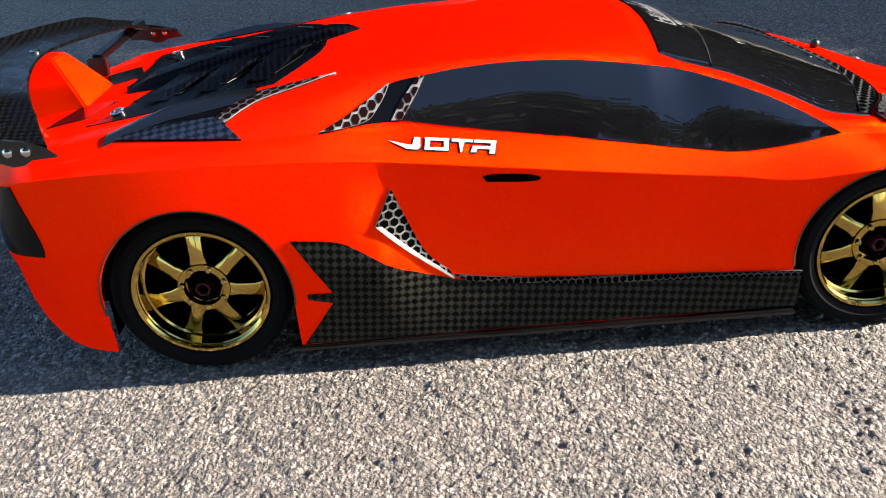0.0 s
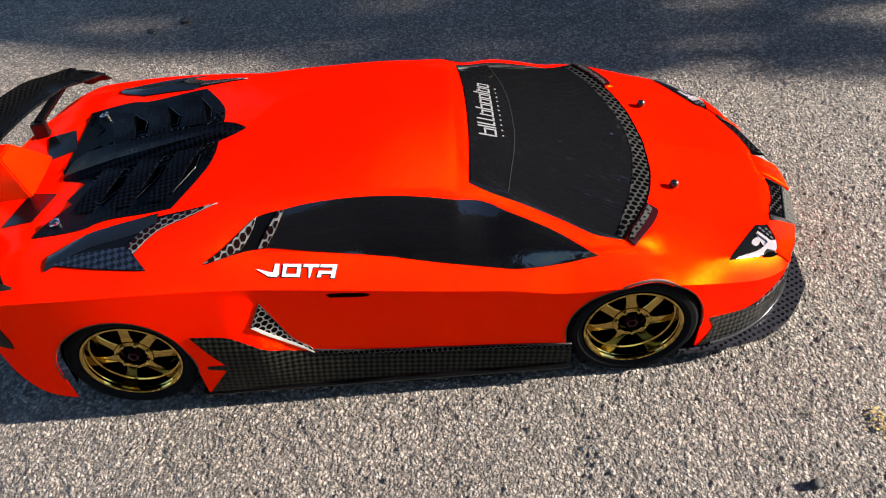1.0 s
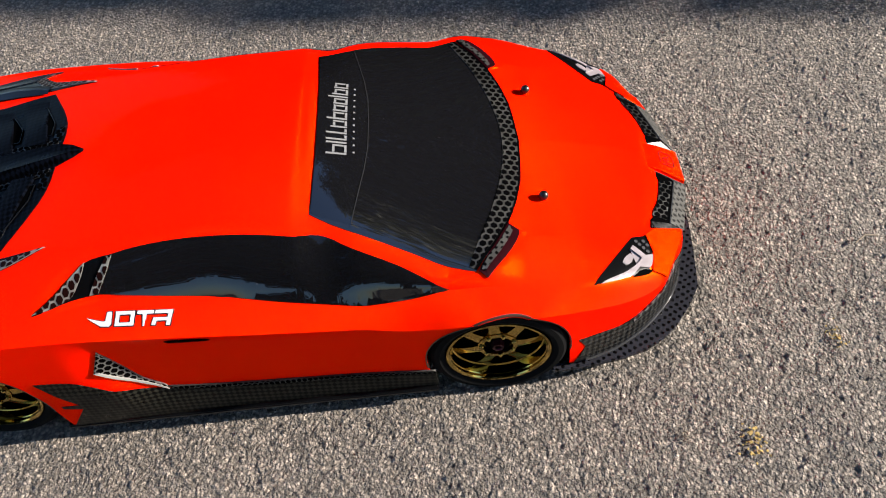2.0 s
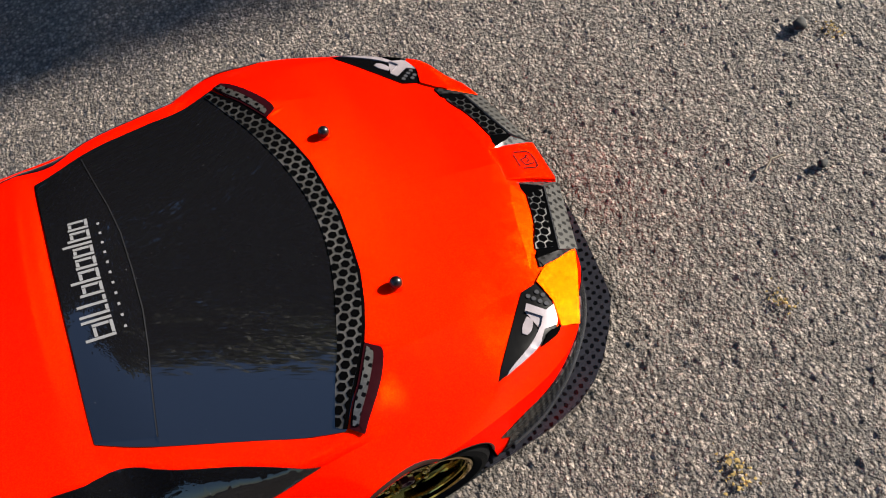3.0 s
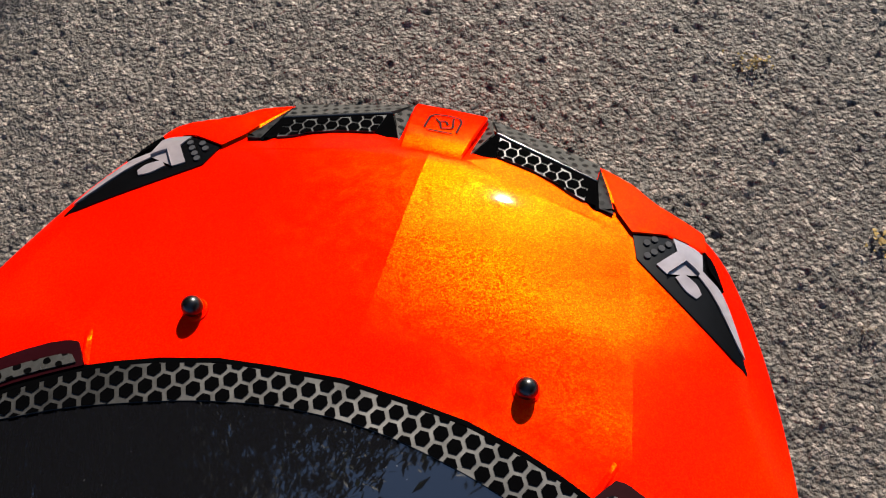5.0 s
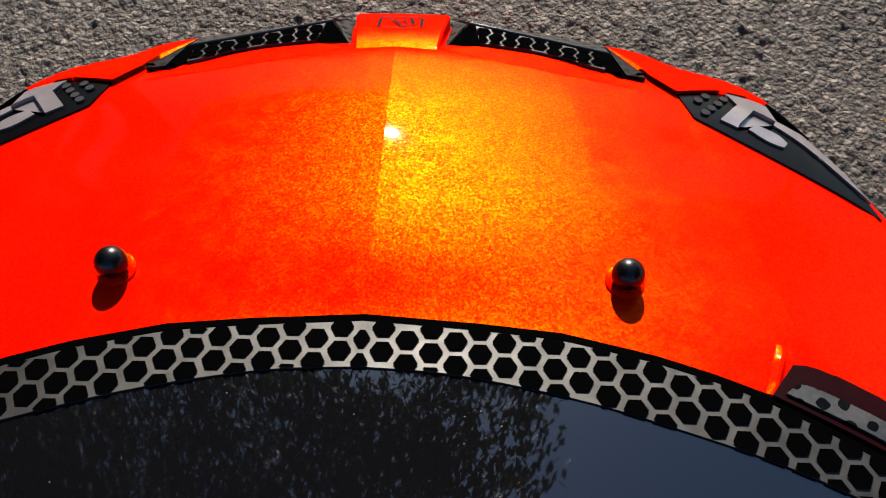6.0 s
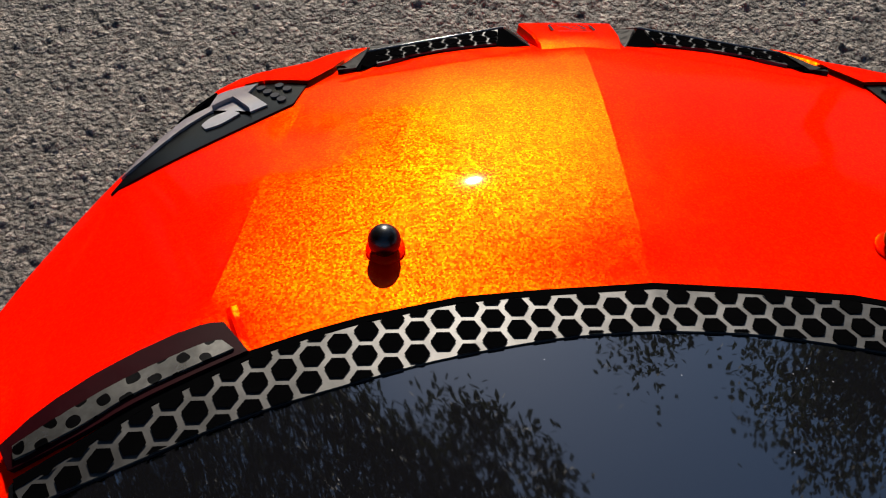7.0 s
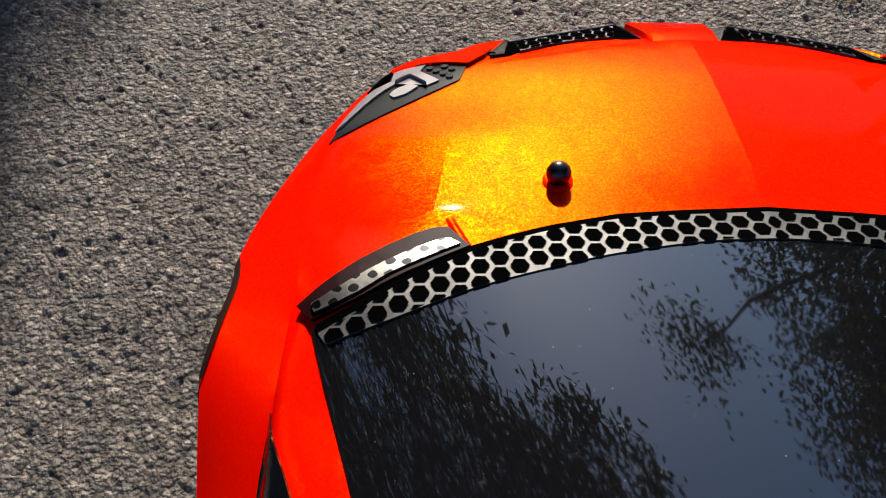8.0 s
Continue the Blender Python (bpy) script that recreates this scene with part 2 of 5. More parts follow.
def make_ground():
    gx, gy = grown(-0.28, 0.46, 0.00080, 260.0), grown(-0.22, 0.30, 0.00080, 260.0)
    x, y = np.meshgrid(gx, gy, indexing="ij")
    bend = 0.0007
    xb, yb = x + bend * rough(x, y, 0.0030, 21), y + bend * rough(x, y, 0.0030, 22)
    a, ia = stones(xb, yb, 0.0029, 3, 0.30, 0.62)
    b, ib = stones(xb + 0.7, yb + 0.3, 0.0019, 5, 0.34, 0.74)
    far = np.clip(1.8 - np.maximum(np.abs(x - 0.1), np.abs(y)) / 0.45, 0, 1)
    big = a * 0.00080 > b * 0.00062
    h = np.maximum(a * 0.00080, b * 0.00062)
    bumps = 0.00040 * rough(0.8 * xb + 0.6 * yb, 0.8 * yb - 0.6 * xb, 0.0027, 31) + 0.00056 * rough(0.94 * xb - 0.34 * yb, 0.34 * xb + 0.94 * yb, 0.0018, 32)
    bumps = np.where(bumps < 0, 0.5 * bumps, bumps)  # tar fills the hollows
    grit = bumps + 0.00028 * rough(x, y, 0.0012, 35) + 0.00035 * rough(x, y, 0.0070, 33) + 0.0007 * rough(x, y, 0.03, 34)
    z = (0.15 * h + grit - 0.0010) * far
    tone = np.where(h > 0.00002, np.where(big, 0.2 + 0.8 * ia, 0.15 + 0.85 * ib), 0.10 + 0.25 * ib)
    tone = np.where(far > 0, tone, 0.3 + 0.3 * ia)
    nx, ny = x.shape
    me = bpy.data.meshes.new("ground")
    idx = np.arange(nx * ny).reshape(nx, ny)
    quads = np.stack([idx[:-1, :-1], idx[1:, :-1], idx[1:, 1:], idx[:-1, 1:]], -1).reshape(-1, 4)
    me.vertices.add(nx * ny)
    me.vertices.foreach_set("co", np.stack([x, y, z], -1).astype(np.float32).ravel())
    me.loops.add(quads.size)
    me.loops.foreach_set("vertex_index", quads.astype(np.int32).ravel())
    me.polygons.add(len(quads))
    me.polygons.foreach_set("loop_start", np.arange(0, quads.size, 4, dtype=np.int32))
    me.update(calc_edges=True)
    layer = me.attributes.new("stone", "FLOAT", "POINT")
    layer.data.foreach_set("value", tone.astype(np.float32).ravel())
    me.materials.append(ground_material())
    ob = new("ground", me)
    ob.location.z = GROUND_Z
    return tagged(ob, "worn grey-brown asphalt with coarse exposed gravel in low sun", "ground", kind="structure")


make_ground()

# ---- helpers for things ----
def part(name, bm, material, parent=None, label="", angle=32.0, crisp=None):
    """Links a bmesh as one mesh object under a thing or a part; edges sharper than angle stay crisp."""
    bmesh.ops.recalc_face_normals(bm, faces=bm.faces) if name in SOLIDS else None
    lim = radians(angle)
    for f in bm.faces:
        f.smooth = True
    for e in bm.edges:
        e.smooth = len(e.link_faces) == 2 and e.calc_face_angle(0.0) < lim and not (crisp and crisp(e))
    me = bpy.data.meshes.new(name)
    bm.to_mesh(me)
    bm.free()
    for m in material if isinstance(material, (list, tuple)) else [material]:
        me.materials.append(m)
    ob = new(name, me)
    if parent:
        ob.parent = parent
    if label:
        tagged(ob, label)
    return ob


SOLIDS = set()


def mono(rows):
    """A smooth curve through rows of (x, a, b, ...), with no overshoot."""
    rows = np.array(sorted(rows), float)
    xs, ys = rows[:, 0], rows[:, 1:]
    h = np.diff(xs)[:, None]
    d = np.diff(ys, axis=0) / h
    m = np.zeros_like(ys)
    m[0], m[-1] = d[0], d[-1]
    for i in range(1, len(xs) - 1):
        w1, w2 = 2 * h[i] + h[i - 1], h[i] + 2 * h[i - 1]
        with np.errstate(divide="ignore", invalid="ignore"):
            s = (w1 + w2) / (w1 / d[i - 1] + w2 / d[i])
        m[i] = np.where(d[i - 1] * d[i] > 0, np.nan_to_num(s), 0)

    def at(x):
        x = min(max(x, xs[0]), xs[-1])
        i = min(max(int(np.searchsorted(xs, x)) - 1, 0), len(xs) - 2)
        k = xs[i + 1] - xs[i]
        t = (x - xs[i]) / k
        return (2 * t**3 - 3 * t**2 + 1) * ys[i] + (t**3 - 2 * t**2 + t) * k * m[i] + (3 * t**2 - 2 * t**3) * ys[i + 1] + (t**3 - t**2) * k * m[i + 1]

    return at


# ---- the car's body: lines that run from tail to nose, one side ----
HUB_X, HUB_Z, TYRE_R, ARCH_R = 0.1305, 0.0292, 0.0342, 0.0352
TOP = mono([(-0.214, 0.0775), (-0.200, 0.0800), (-0.175, 0.0835), (-0.150, 0.0885), (-0.11, 0.0965), (-0.07, 0.1036), (-0.03, 0.1084), (0.01, 0.1105), (0.035, 0.1098),
            (0.0455, 0.1093), (0.0500, 0.1073), (0.056, 0.1056), (0.070, 0.1010), (0.100, 0.0907), (0.130, 0.0808), (0.144, 0.0766), (0.153, 0.0736), (0.165, 0.0717), (0.182, 0.0675), (0.200, 0.0621), (0.210, 0.0583), (0.2190, 0.0541), (0.2205, 0.0529), (0.238, 0.0385)])
RAIL = mono([(-0.214, 0.0300, 0.0770), (-0.200, 0.0560, 0.0790), (-0.186, 0.060, 0.0825), (-0.161, 0.060, 0.0870), (-0.108, 0.060, 0.0950), (-0.074, 0.0610, 0.0995), (-0.04, 0.0622, 0.1020), (0.0, 0.0625, 0.1026),
             (0.03, 0.0640, 0.1006), (0.0430, 0.0655, 0.0990), (0.0480, 0.0662, 0.0969), (0.054, 0.0670, 0.0950), (0.073, 0.0738, 0.0914), (0.095, 0.0804, 0.0837), (0.113, 0.0836, 0.0774), (0.128, 0.0800, 0.0776),
             (0.149, 0.0640, 0.0742), (0.165, 0.0617, 0.0692), (0.177, 0.0602, 0.0655), (0.190, 0.0580, 0.0605), (0.207, 0.0545, 0.0549), (0.222, 0.0380, 0.0490), (0.230, 0.0220, 0.0442), (0.238, 0.0100, 0.0385)])
BELT = mono([(-0.214, 0.0380, 0.0755), (-0.200, 0.0720, 0.0775), (-0.186, 0.0855, 0.0805), (-0.16, 0.0865, 0.0835), (-0.108, 0.0885, 0.0862), (-0.082, 0.0870, 0.0862), (-0.046, 0.0800, 0.0838), (-0.008, 0.0805, 0.0792),
             (0.03, 0.0850, 0.0748), (0.075, 0.0892, 0.0698), (0.113, 0.0890, 0.0732), (0.128, 0.0884, 0.0720), (0.149, 0.0880, 0.0676), (0.177, 0.0858, 0.0614),
             (0.200, 0.0772, 0.0545), (0.215, 0.0690, 0.0483), (0.222, 0.0590, 0.0444), (0.229, 0.0490, 0.0415), (0.2345, 0.0260, 0.0375), (0.238, 0.0125, 0.0370)])
CREASE = mono([(-0.214, 0.0400, 0.0730), (-0.200, 0.0840, 0.0750), (-0.190, 0.0940, 0.0772), (-0.176, 0.0985, 0.0800), (-0.13, 0.1005, 0.0815), (-0.073, 0.0995, 0.0795), (-0.024, 0.0990, 0.0742), (0.026, 0.0990, 0.0682),
               (0.065, 0.0990, 0.0640), (0.091, 0.1012, 0.0615), (0.128, 0.1046, 0.0650), (0.150, 0.1016, 0.0612), (0.177, 0.0950, 0.0533), (0.200, 0.0865, 0.0460),
               (0.215, 0.0760, 0.0428), (0.223, 0.0610, 0.0395), (0.230, 0.0505, 0.0365), (0.2350, 0.0270, 0.0340), (0.238, 0.0135, 0.0330)])
DOOR = mono([(-0.214, 0.0480, 0.0600), (-0.200, 0.0880, 0.0590), (-0.193, 0.0960, 0.0560), (-0.185, 0.0995, 0.0530), (-0.176, 0.1015, 0.0500), (-0.13, 0.1040, 0.0480), (-0.09, 0.1042, 0.0420), (-0.062, 0.1042, 0.0400), (-0.047, 0.1005, 0.0330), (-0.037, 0.0990, 0.0300), (0.0, 0.0980, 0.0275),
             (0.05, 0.0985, 0.0255), (0.097, 0.1008, 0.0240), (0.13, 0.1046, 0.0350), (0.160, 0.1000, 0.0330), (0.18, 0.0920, 0.0270), (0.200, 0.0840, 0.0220),
             (0.215, 0.0722, 0.0220), (0.230, 0.0510, 0.0220), (0.238, 0.0140, 0.0250)])
HEM = mono([(-0.214, 0.0480, 0.0490), (-0.200, 0.0880, 0.0485), (-0.1955, 0.0935, 0.0460), (-0.1925, 0.0955, 0.0330), (-0.188, 0.0970, 0.0225), (-0.180, 0.0985, 0.0130), (-0.172, 0.0992, 0.0095), (-0.163, 0.1000, 0.0082), (-0.13, 0.1010, 0.0080), (-0.1, 0.1020, 0.0070), (0.0, 0.1000, 0.0065),
            (0.10, 0.1000, 0.0070), (0.160, 0.0970, 0.0080), (0.185, 0.0920, 0.0080), (0.200, 0.0845, 0.0080), (0.215, 0.0725, 0.0080), (0.230, 0.0515, 0.0080), (0.238, 0.0150, 0.0080)])
ROUND = mono([(-0.2, 1.5), (-0.08, 1.9), (0.0, 2.2), (0.12, 2.1), (0.138, 1.9), (0.147, 1.15), (0.153, 1.0), (0.238, 1.0)])  # 1: two flat halves; 2: a smooth arch
WAIST = mono([(-0.2, 0.0), (-0.075, 0.0), (-0.045, -0.0035), (0.05, -0.0030), (0.09, -0.0005), (0.238, 0.0)])
SIDE = mono([(-0.2, 0.0016), (0.135, 0.0016), (0.152, 0.0004), (0.238, 0.0004)])  # swell of the shoulder
KINK = mono([(-0.2, 0.0), (0.150, 0.0), (0.170, 0.5), (0.195, 1.0), (0.238, 1.0)])  # a faint second fold in each half of the bonnet
SEGS = (16, 10, 7, 14, 8)


def section(x):
    """The half section of the body at x, from the centre line to the hem: pairs of half width and height."""
    ps = [np.array((0.0, TOP(x)[0])), RAIL(x), BELT(x), CREASE(x), DOOR(x), HEM(x)]
    bulge = (None, SIDE(x)[0], 0.0004, WAIST(x)[0], 0.0004)
    out = []
    for a, b, n, k in zip(ps, ps[1:], SEGS, bulge):
        if k is None:
            r = ROUND(x)[0]
            k = KINK(x)[0]
            for u in (i / n for i in range(n)):
                bent = u * 0.86 if u <= 0.625 else 0.5375 + (u - 0.625) * 0.4625 / 0.375
                out.append(np.array((b[0] * u, a[1] + (b[1] - a[1]) * ((1 - k) * u ** r + k * bent))))
            continue
        d = b - a
        nrm = np.array((-d[1], d[0]))
        ln = np.linalg.norm(nrm)
        nrm = nrm / ln if ln > 1e-9 else nrm
        if nrm[0] + nrm[1] < 0:
            nrm = -nrm
        out += [a + d * i / n + nrm * k * 4 * (i / n) * (1 - i / n) for i in range(n)]
    return out + [ps[-1]]


STATIONS = np.concatenate([np.linspace(-0.214, -0.1805, 26), np.arange(-0.179, 0.205, 0.0016), np.linspace(0.205, 0.238, 34)])


def shell(both=True):
    """The painted shell as one open sheet with the wheel arches cut out."""
    bm = bmesh.new()
    rows = []
    for x in STATIONS:
        sec = section(x)
        line = [bm.verts.new((x, -w, z)) for w, z in reversed(sec)]
        line += [bm.verts.new((x, w, z)) for w, z in sec[1:]]
        rows.append(line)
    for a, b in zip(rows, rows[1:]):
        for i in range(len(a) - 1):
            bm.faces.new((a[i], b[i], b[i + 1], a[i + 1]))
    bm.faces.new(rows[-1])
    bm.faces.new(rows[0][::-1])
    bm.normal_update()
    if not both:
        return bm

    def depth(v):
        """How far a point lies inside the nearer wheel arch."""
        if abs(v.co.y) < 0.055:
            return -1.0
        best = -1.0
        for cx in (-HUB_X + 0.0006, HUB_X):
            dx, dz = v.co.x - cx, v.co.z - 0.0305
            r = math.hypot(dx, dz) if dz > 0 else max(abs(dx), 0) * (1.0 if True else 0)
            best = max(best, ARCH_R - r)
        return best

    ins = {v: depth(v) for v in bm.verts}
    rim = set()
    for e in list(bm.edges):
        a, b = e.verts
        if ins[a] * ins[b] < 0 and min(ins[a], ins[b]) > -0.5:
            _, v = bmesh.utils.edge_split(e, a, ins[a] / (ins[a] - ins[b]))
            for _ in range(2):
                cx = -HUB_X + 0.0006 if v.co.x < 0 else HUB_X
                dx, dz = v.co.x - cx, v.co.z - 0.0305
                k = ARCH_R / (math.hypot(dx, dz) if dz > 0 else abs(dx))
                v.co.x, v.co.z = cx + dx * k, 0.0305 + dz * k if dz > 0 else v.co.z
            ins[v] = 0.0
            rim.add(v)
    for f in list(bm.faces):
        on = [v for v in f.verts if v in rim]
        if len(on) == 2 and not any(e.verts[0] in rim and e.verts[1] in rim for e in f.edges):
            bmesh.utils.face_split(f, on[0], on[1])
    dead = [f for f in bm.faces if max(ins[v] for v in f.verts) > 1e-7 and min(ins[v] for v in f.verts) > -1e-7]
    bmesh.ops.delete(bm, geom=dead, context="FACES")
    return bm


from mathutils.bvhtree import BVHTree

whole = shell(False)
BODY = BVHTree.FromBMesh(whole)
whole.free()

car = new("toy_car")
tagged(car, "bright metallic orange radio-controlled sports car with gold wheels standing on asphalt", "toy car")
def fold(e):
    """Creases of the bonnet: its middle line and its two outer lines."""
    a, b = (v.co for v in e.verts)
    if min(a.x, b.x) < 0.150 or abs(a.x - b.x) < 1e-5:
        return False
    return all(abs(v.y) < 1e-5 or abs(abs(v.y) - RAIL(v.x)[0]) < 1e-5 or (v.x > 0.172 and abs(abs(v.y) - 0.625 * RAIL(v.x)[0]) < 1e-5) for v in (a, b))


skin = part("body", shell(), PAINT, car, "glossy metallic orange painted plastic body", 40.0, fold)
thick = skin.modifiers.new("thickness", "SOLIDIFY")
thick.thickness, thick.offset = 0.0009, -1.0

# ---- wheels ----
def lathe(bm, profile, n=64, axis="y", mat=0):
    """Turns a profile of (along, radius) round the y axis."""
    rings = []
    for a, r in profile:
        if r < 1e-6:
            rings.append([bm.verts.new((0, a, 0))])
        else:
            rings.append([bm.verts.new((r * math.cos(k * 2 * math.pi / n), a, r * math.sin(k * 2 * math.pi / n))) for k in range(n)])
    for p, q in zip(rings, rings[1:]):
        for k in range(n):
            vs = [p[k % len(p)], p[(k + 1) % len(p)], q[(k + 1) % len(q)], q[k % len(q)]]
            vs = list(dict.fromkeys(vs))
            if len(vs) > 2:
                bm.faces.new(vs).material_index = mat
    return rings


def box(bm, size, m=Matrix()):
    g = bmesh.ops.create_cube(bm, size=1.0, matrix=m @ Matrix.Diagonal((*size, 1)))
    return g["verts"]


def limb(bm, a, b, ra, rb, bends=5, seed=0):
    """A tapered, slightly crooked branch."""
    rng = random.Random(seed)
    a, b = Vector(a), Vector(b)
    d = (b - a).normalized()
    u = d.orthogonal().normalized()
    v = d.cross(u)
    rings = []
    for i in range(bends + 1):
        t = i / bends
        c = a.lerp(b, t) + (u * rng.uniform(-1, 1) + v * rng.uniform(-1, 1)) * (a - b).length * 0.03 * (0 < i < bends)
        r = ra + (rb - ra) * t
        rings.append([bm.verts.new(c + (u * math.cos(k * math.pi / 4) + v * math.sin(k * math.pi / 4)) * r) for k in range(8)])
    for p, q in zip(rings, rings[1:]):
        for k in range(8):
            bm.faces.new((p[k], p[(k + 1) % 8], q[(k + 1) % 8], q[k]))


def make_wheel():
    """A wheel whose outer face looks along -y, with its hub at the origin."""
    w = new("wheel")
    w.parent = car
    tagged(w, "gold chrome seven-spoke wheel with a black slick tyre")
    SOLIDS.update(("tyre", "rim", "spoke", "wheel_nut", "hub", "lug"))
    bm = bmesh.new()
    lathe(bm, [(-0.0085, 0.0258), (-0.0110, 0.0268), (-0.0124, 0.0292), (-0.0120, 0.0318), (-0.0102, 0.0336), (-0.006, TYRE_R), (0.006, TYRE_R), (0.0102, 0.0336), (0.0120, 0.0318),
               (0.0124, 0.0292), (0.0110, 0.0268), (0.0085, 0.0258), (-0.0085, 0.0258)], 72)
    part("tyre", bm, RUBBER, w, "matt black rubber slick tyre")
    bm = bmesh.new()
    lathe(bm, [(-0.0106, 0.0240), (-0.0112, 0.0247), (-0.0112, 0.0258), (-0.0100, 0.0264), (-0.008, 0.0262), (0.010, 0.0258), (0.010, 0.0236), (-0.0012, 0.0225), (-0.0036, 0.0228), (-0.0040, 0.0236),
               (-0.0086, 0.0239), (-0.0090, 0.0243), (-0.0106, 0.0240)], 72)
    part("rim", bm, GOLD, w, "polished gold chrome rim with a deep lip")
    for k in range(7):
        bm = bmesh.new()
        ang = radians(90 + k * 360 / 7)
        shape = [(0.0085, 0.0033, -0.0062), (0.013, 0.0025, -0.0056), (0.019, 0.0026, -0.0044), (0.0229, 0.0036, -0.0030)]
        rows = []
        for r, hw, y in shape:
            rows.append([bm.verts.new(c) for c in ((r, y + 0.0004, -hw), (r, y, -hw * 0.72), (r, y, hw * 0.72), (r, y + 0.0004, hw), (r, y + 0.0034, hw * 0.8), (r, y + 0.0034, -hw * 0.8))])
        for p, q in zip(rows, rows[1:]):
            for i in range(6):
                bm.faces.new((p[i], p[(i + 1) % 6], q[(i + 1) % 6], q[i]))
        bm.faces.new(rows[0])
        bm.faces.new(rows[-1])
        bmesh.ops.rotate(bm, verts=bm.verts, matrix=Matrix.Rotation(-ang, 3, "Y"))
        part("spoke", bm, GOLD, w)
    bm = bmesh.new()
    lathe(bm, [(0.002, 0.0), (0.002, 0.0098), (-0.0058, 0.0102), (-0.0066, 0.0098), (-0.0068, 0.0076), (-0.0052, 0.0073), (-0.0044, 0.0071), (-0.0044, 0.0)], 48)
    part("hub", bm, GOLD, w, "gold hub ring with a dark recess")
    bm = bmesh.new()
    lathe(bm, [(-0.0044, 0.0), (-0.0046, 0.0071), (-0.0049, 0.0071), (-0.0049, 0.0)], 7)
    lathe(bm, [(-0.0072, 0.0019), (-0.0080, 0.0023), (-0.0080, 0.0030), (-0.0050, 0.0034), (-0.0046, 0.0019)], 6, mat=1)
    part("wheel_nut", bm, [HOLE, REDNUT], w, "dark red wheel nut in a black recess")
    for k in range(7):
        bm = bmesh.new()
        lathe(bm, [(-0.0060, 0.00125), (-0.0075, 0.00120), (-0.0079, 0.0008), (-0.0079, 0.0)], 12)
        a = radians(90 + (k + 0.5) * 360 / 7)
        bmesh.ops.translate(bm, verts=bm.verts, vec=(0.0083 * math.cos(a), 0, 0.0083 * math.sin(a)))
        part("lug", bm, GOLD, w)
    bm = bmesh.new()
    lathe(bm, [(0.004, 0.0), (0.004, 0.0226), (0.0045, 0.0226), (0.0045, 0.0)], 40)
    part("backing", bm, HOLE, w, "black wheel back")
    return w


first = make_wheel()
first.matrix_basis = pose(-HUB_X, -0.0850, HUB_Z, 0, -3, 0)
copy_thing(first, pose(HUB_X, -0.0878, HUB_Z, 0, -5, 0))
copy_thing(first, pose(-HUB_X, 0.0850, HUB_Z, 0, 30, 180))
copy_thing(first, pose(HUB_X, 0.0878, HUB_Z, 0, 5, 180))

# dark chassis under the shell; black sheets added to keep the hollow arches dark
SOLIDS.add("chassis")
bm = bmesh.new()
box(bm, (0.385, 0.120, 0.010), pose(0.0, 0, 0.014))
box(bm, (0.180, 0.184, 0.034), pose(0.0, 0, 0.028))
box(bm, (0.05, 0.120, 0.026), pose(0.195, 0, 0.026))
part("chassis", bm, HOLE, car, "matt black chassis plate")
for cx in (-HUB_X, HUB_X):
    for s in (-1, 1):
        bm = bmesh.new()
        ring = []
        for k in range(-1, 26):
            a = math.pi * min(max(k, 0), 24) / 24
            c, d = cx + (ARCH_R + 0.001) * math.cos(a), 0.0300 + (ARCH_R - 0.0025) * math.sin(a) - (0.019 if k in (-1, 25) else 0)
            ring.append([bm.verts.new((c, s * yy, d)) for yy in (0.0925, 0.055)])
        for p, q in zip(ring, ring[1:]):
            bm.faces.new((p[0], q[0], q[1], p[1]))
        bm.faces.new([p[1] for p in ring])
        part("arch_dark_sheet", bm, HOLE, car)

# ---- trim on the shell: panels laid on the body from an outline ----
def soften(pts, rounds=2, limit=38.0):
    """Rounds the gentle bends of an outline and keeps its corners."""
    for _ in range(rounds):
        out, n = [], len(pts)
        for i in range(n):
            a, b, c = (np.array(pts[(i + k) % n], float) for k in (-1, 0, 1))
            u, v = b - a, c - b
            turn = abs(math.degrees(math.atan2(u[0] * v[1] - u[1] * v[0], u @ v)))
            out += [tuple(b)] if turn > limit else [tuple(b - u * 0.25), tuple(b + v * 0.25)]
        pts = out
    return pts


def drop(u, v, axis, side, lift):
    """The point of the body under (u, v): seen from the side (x, z) or from above (x, half width), raised by lift."""
    if axis == "side":
        hit, nrm, _, _ = BODY.ray_cast(Vector((u, side * 0.3, v)), Vector((0, -side, 0)))
    else:
        hit, nrm, _, _ = BODY.ray_cast(Vector((u, side * v, 0.3)), Vector((0, 0, -1)))
    if hit is None:
        hit, nrm, _, _ = BODY.find_nearest(Vector((u, side * 0.1, v)) if axis == "side" else Vector((u, side * v, 0.05)))
    out = Vector((0, side, 0.35)) if axis == "side" else Vector((0, 0, 1))
    if nrm.dot(out) < 0:
        nrm = -nrm
    return hit + nrm * lift


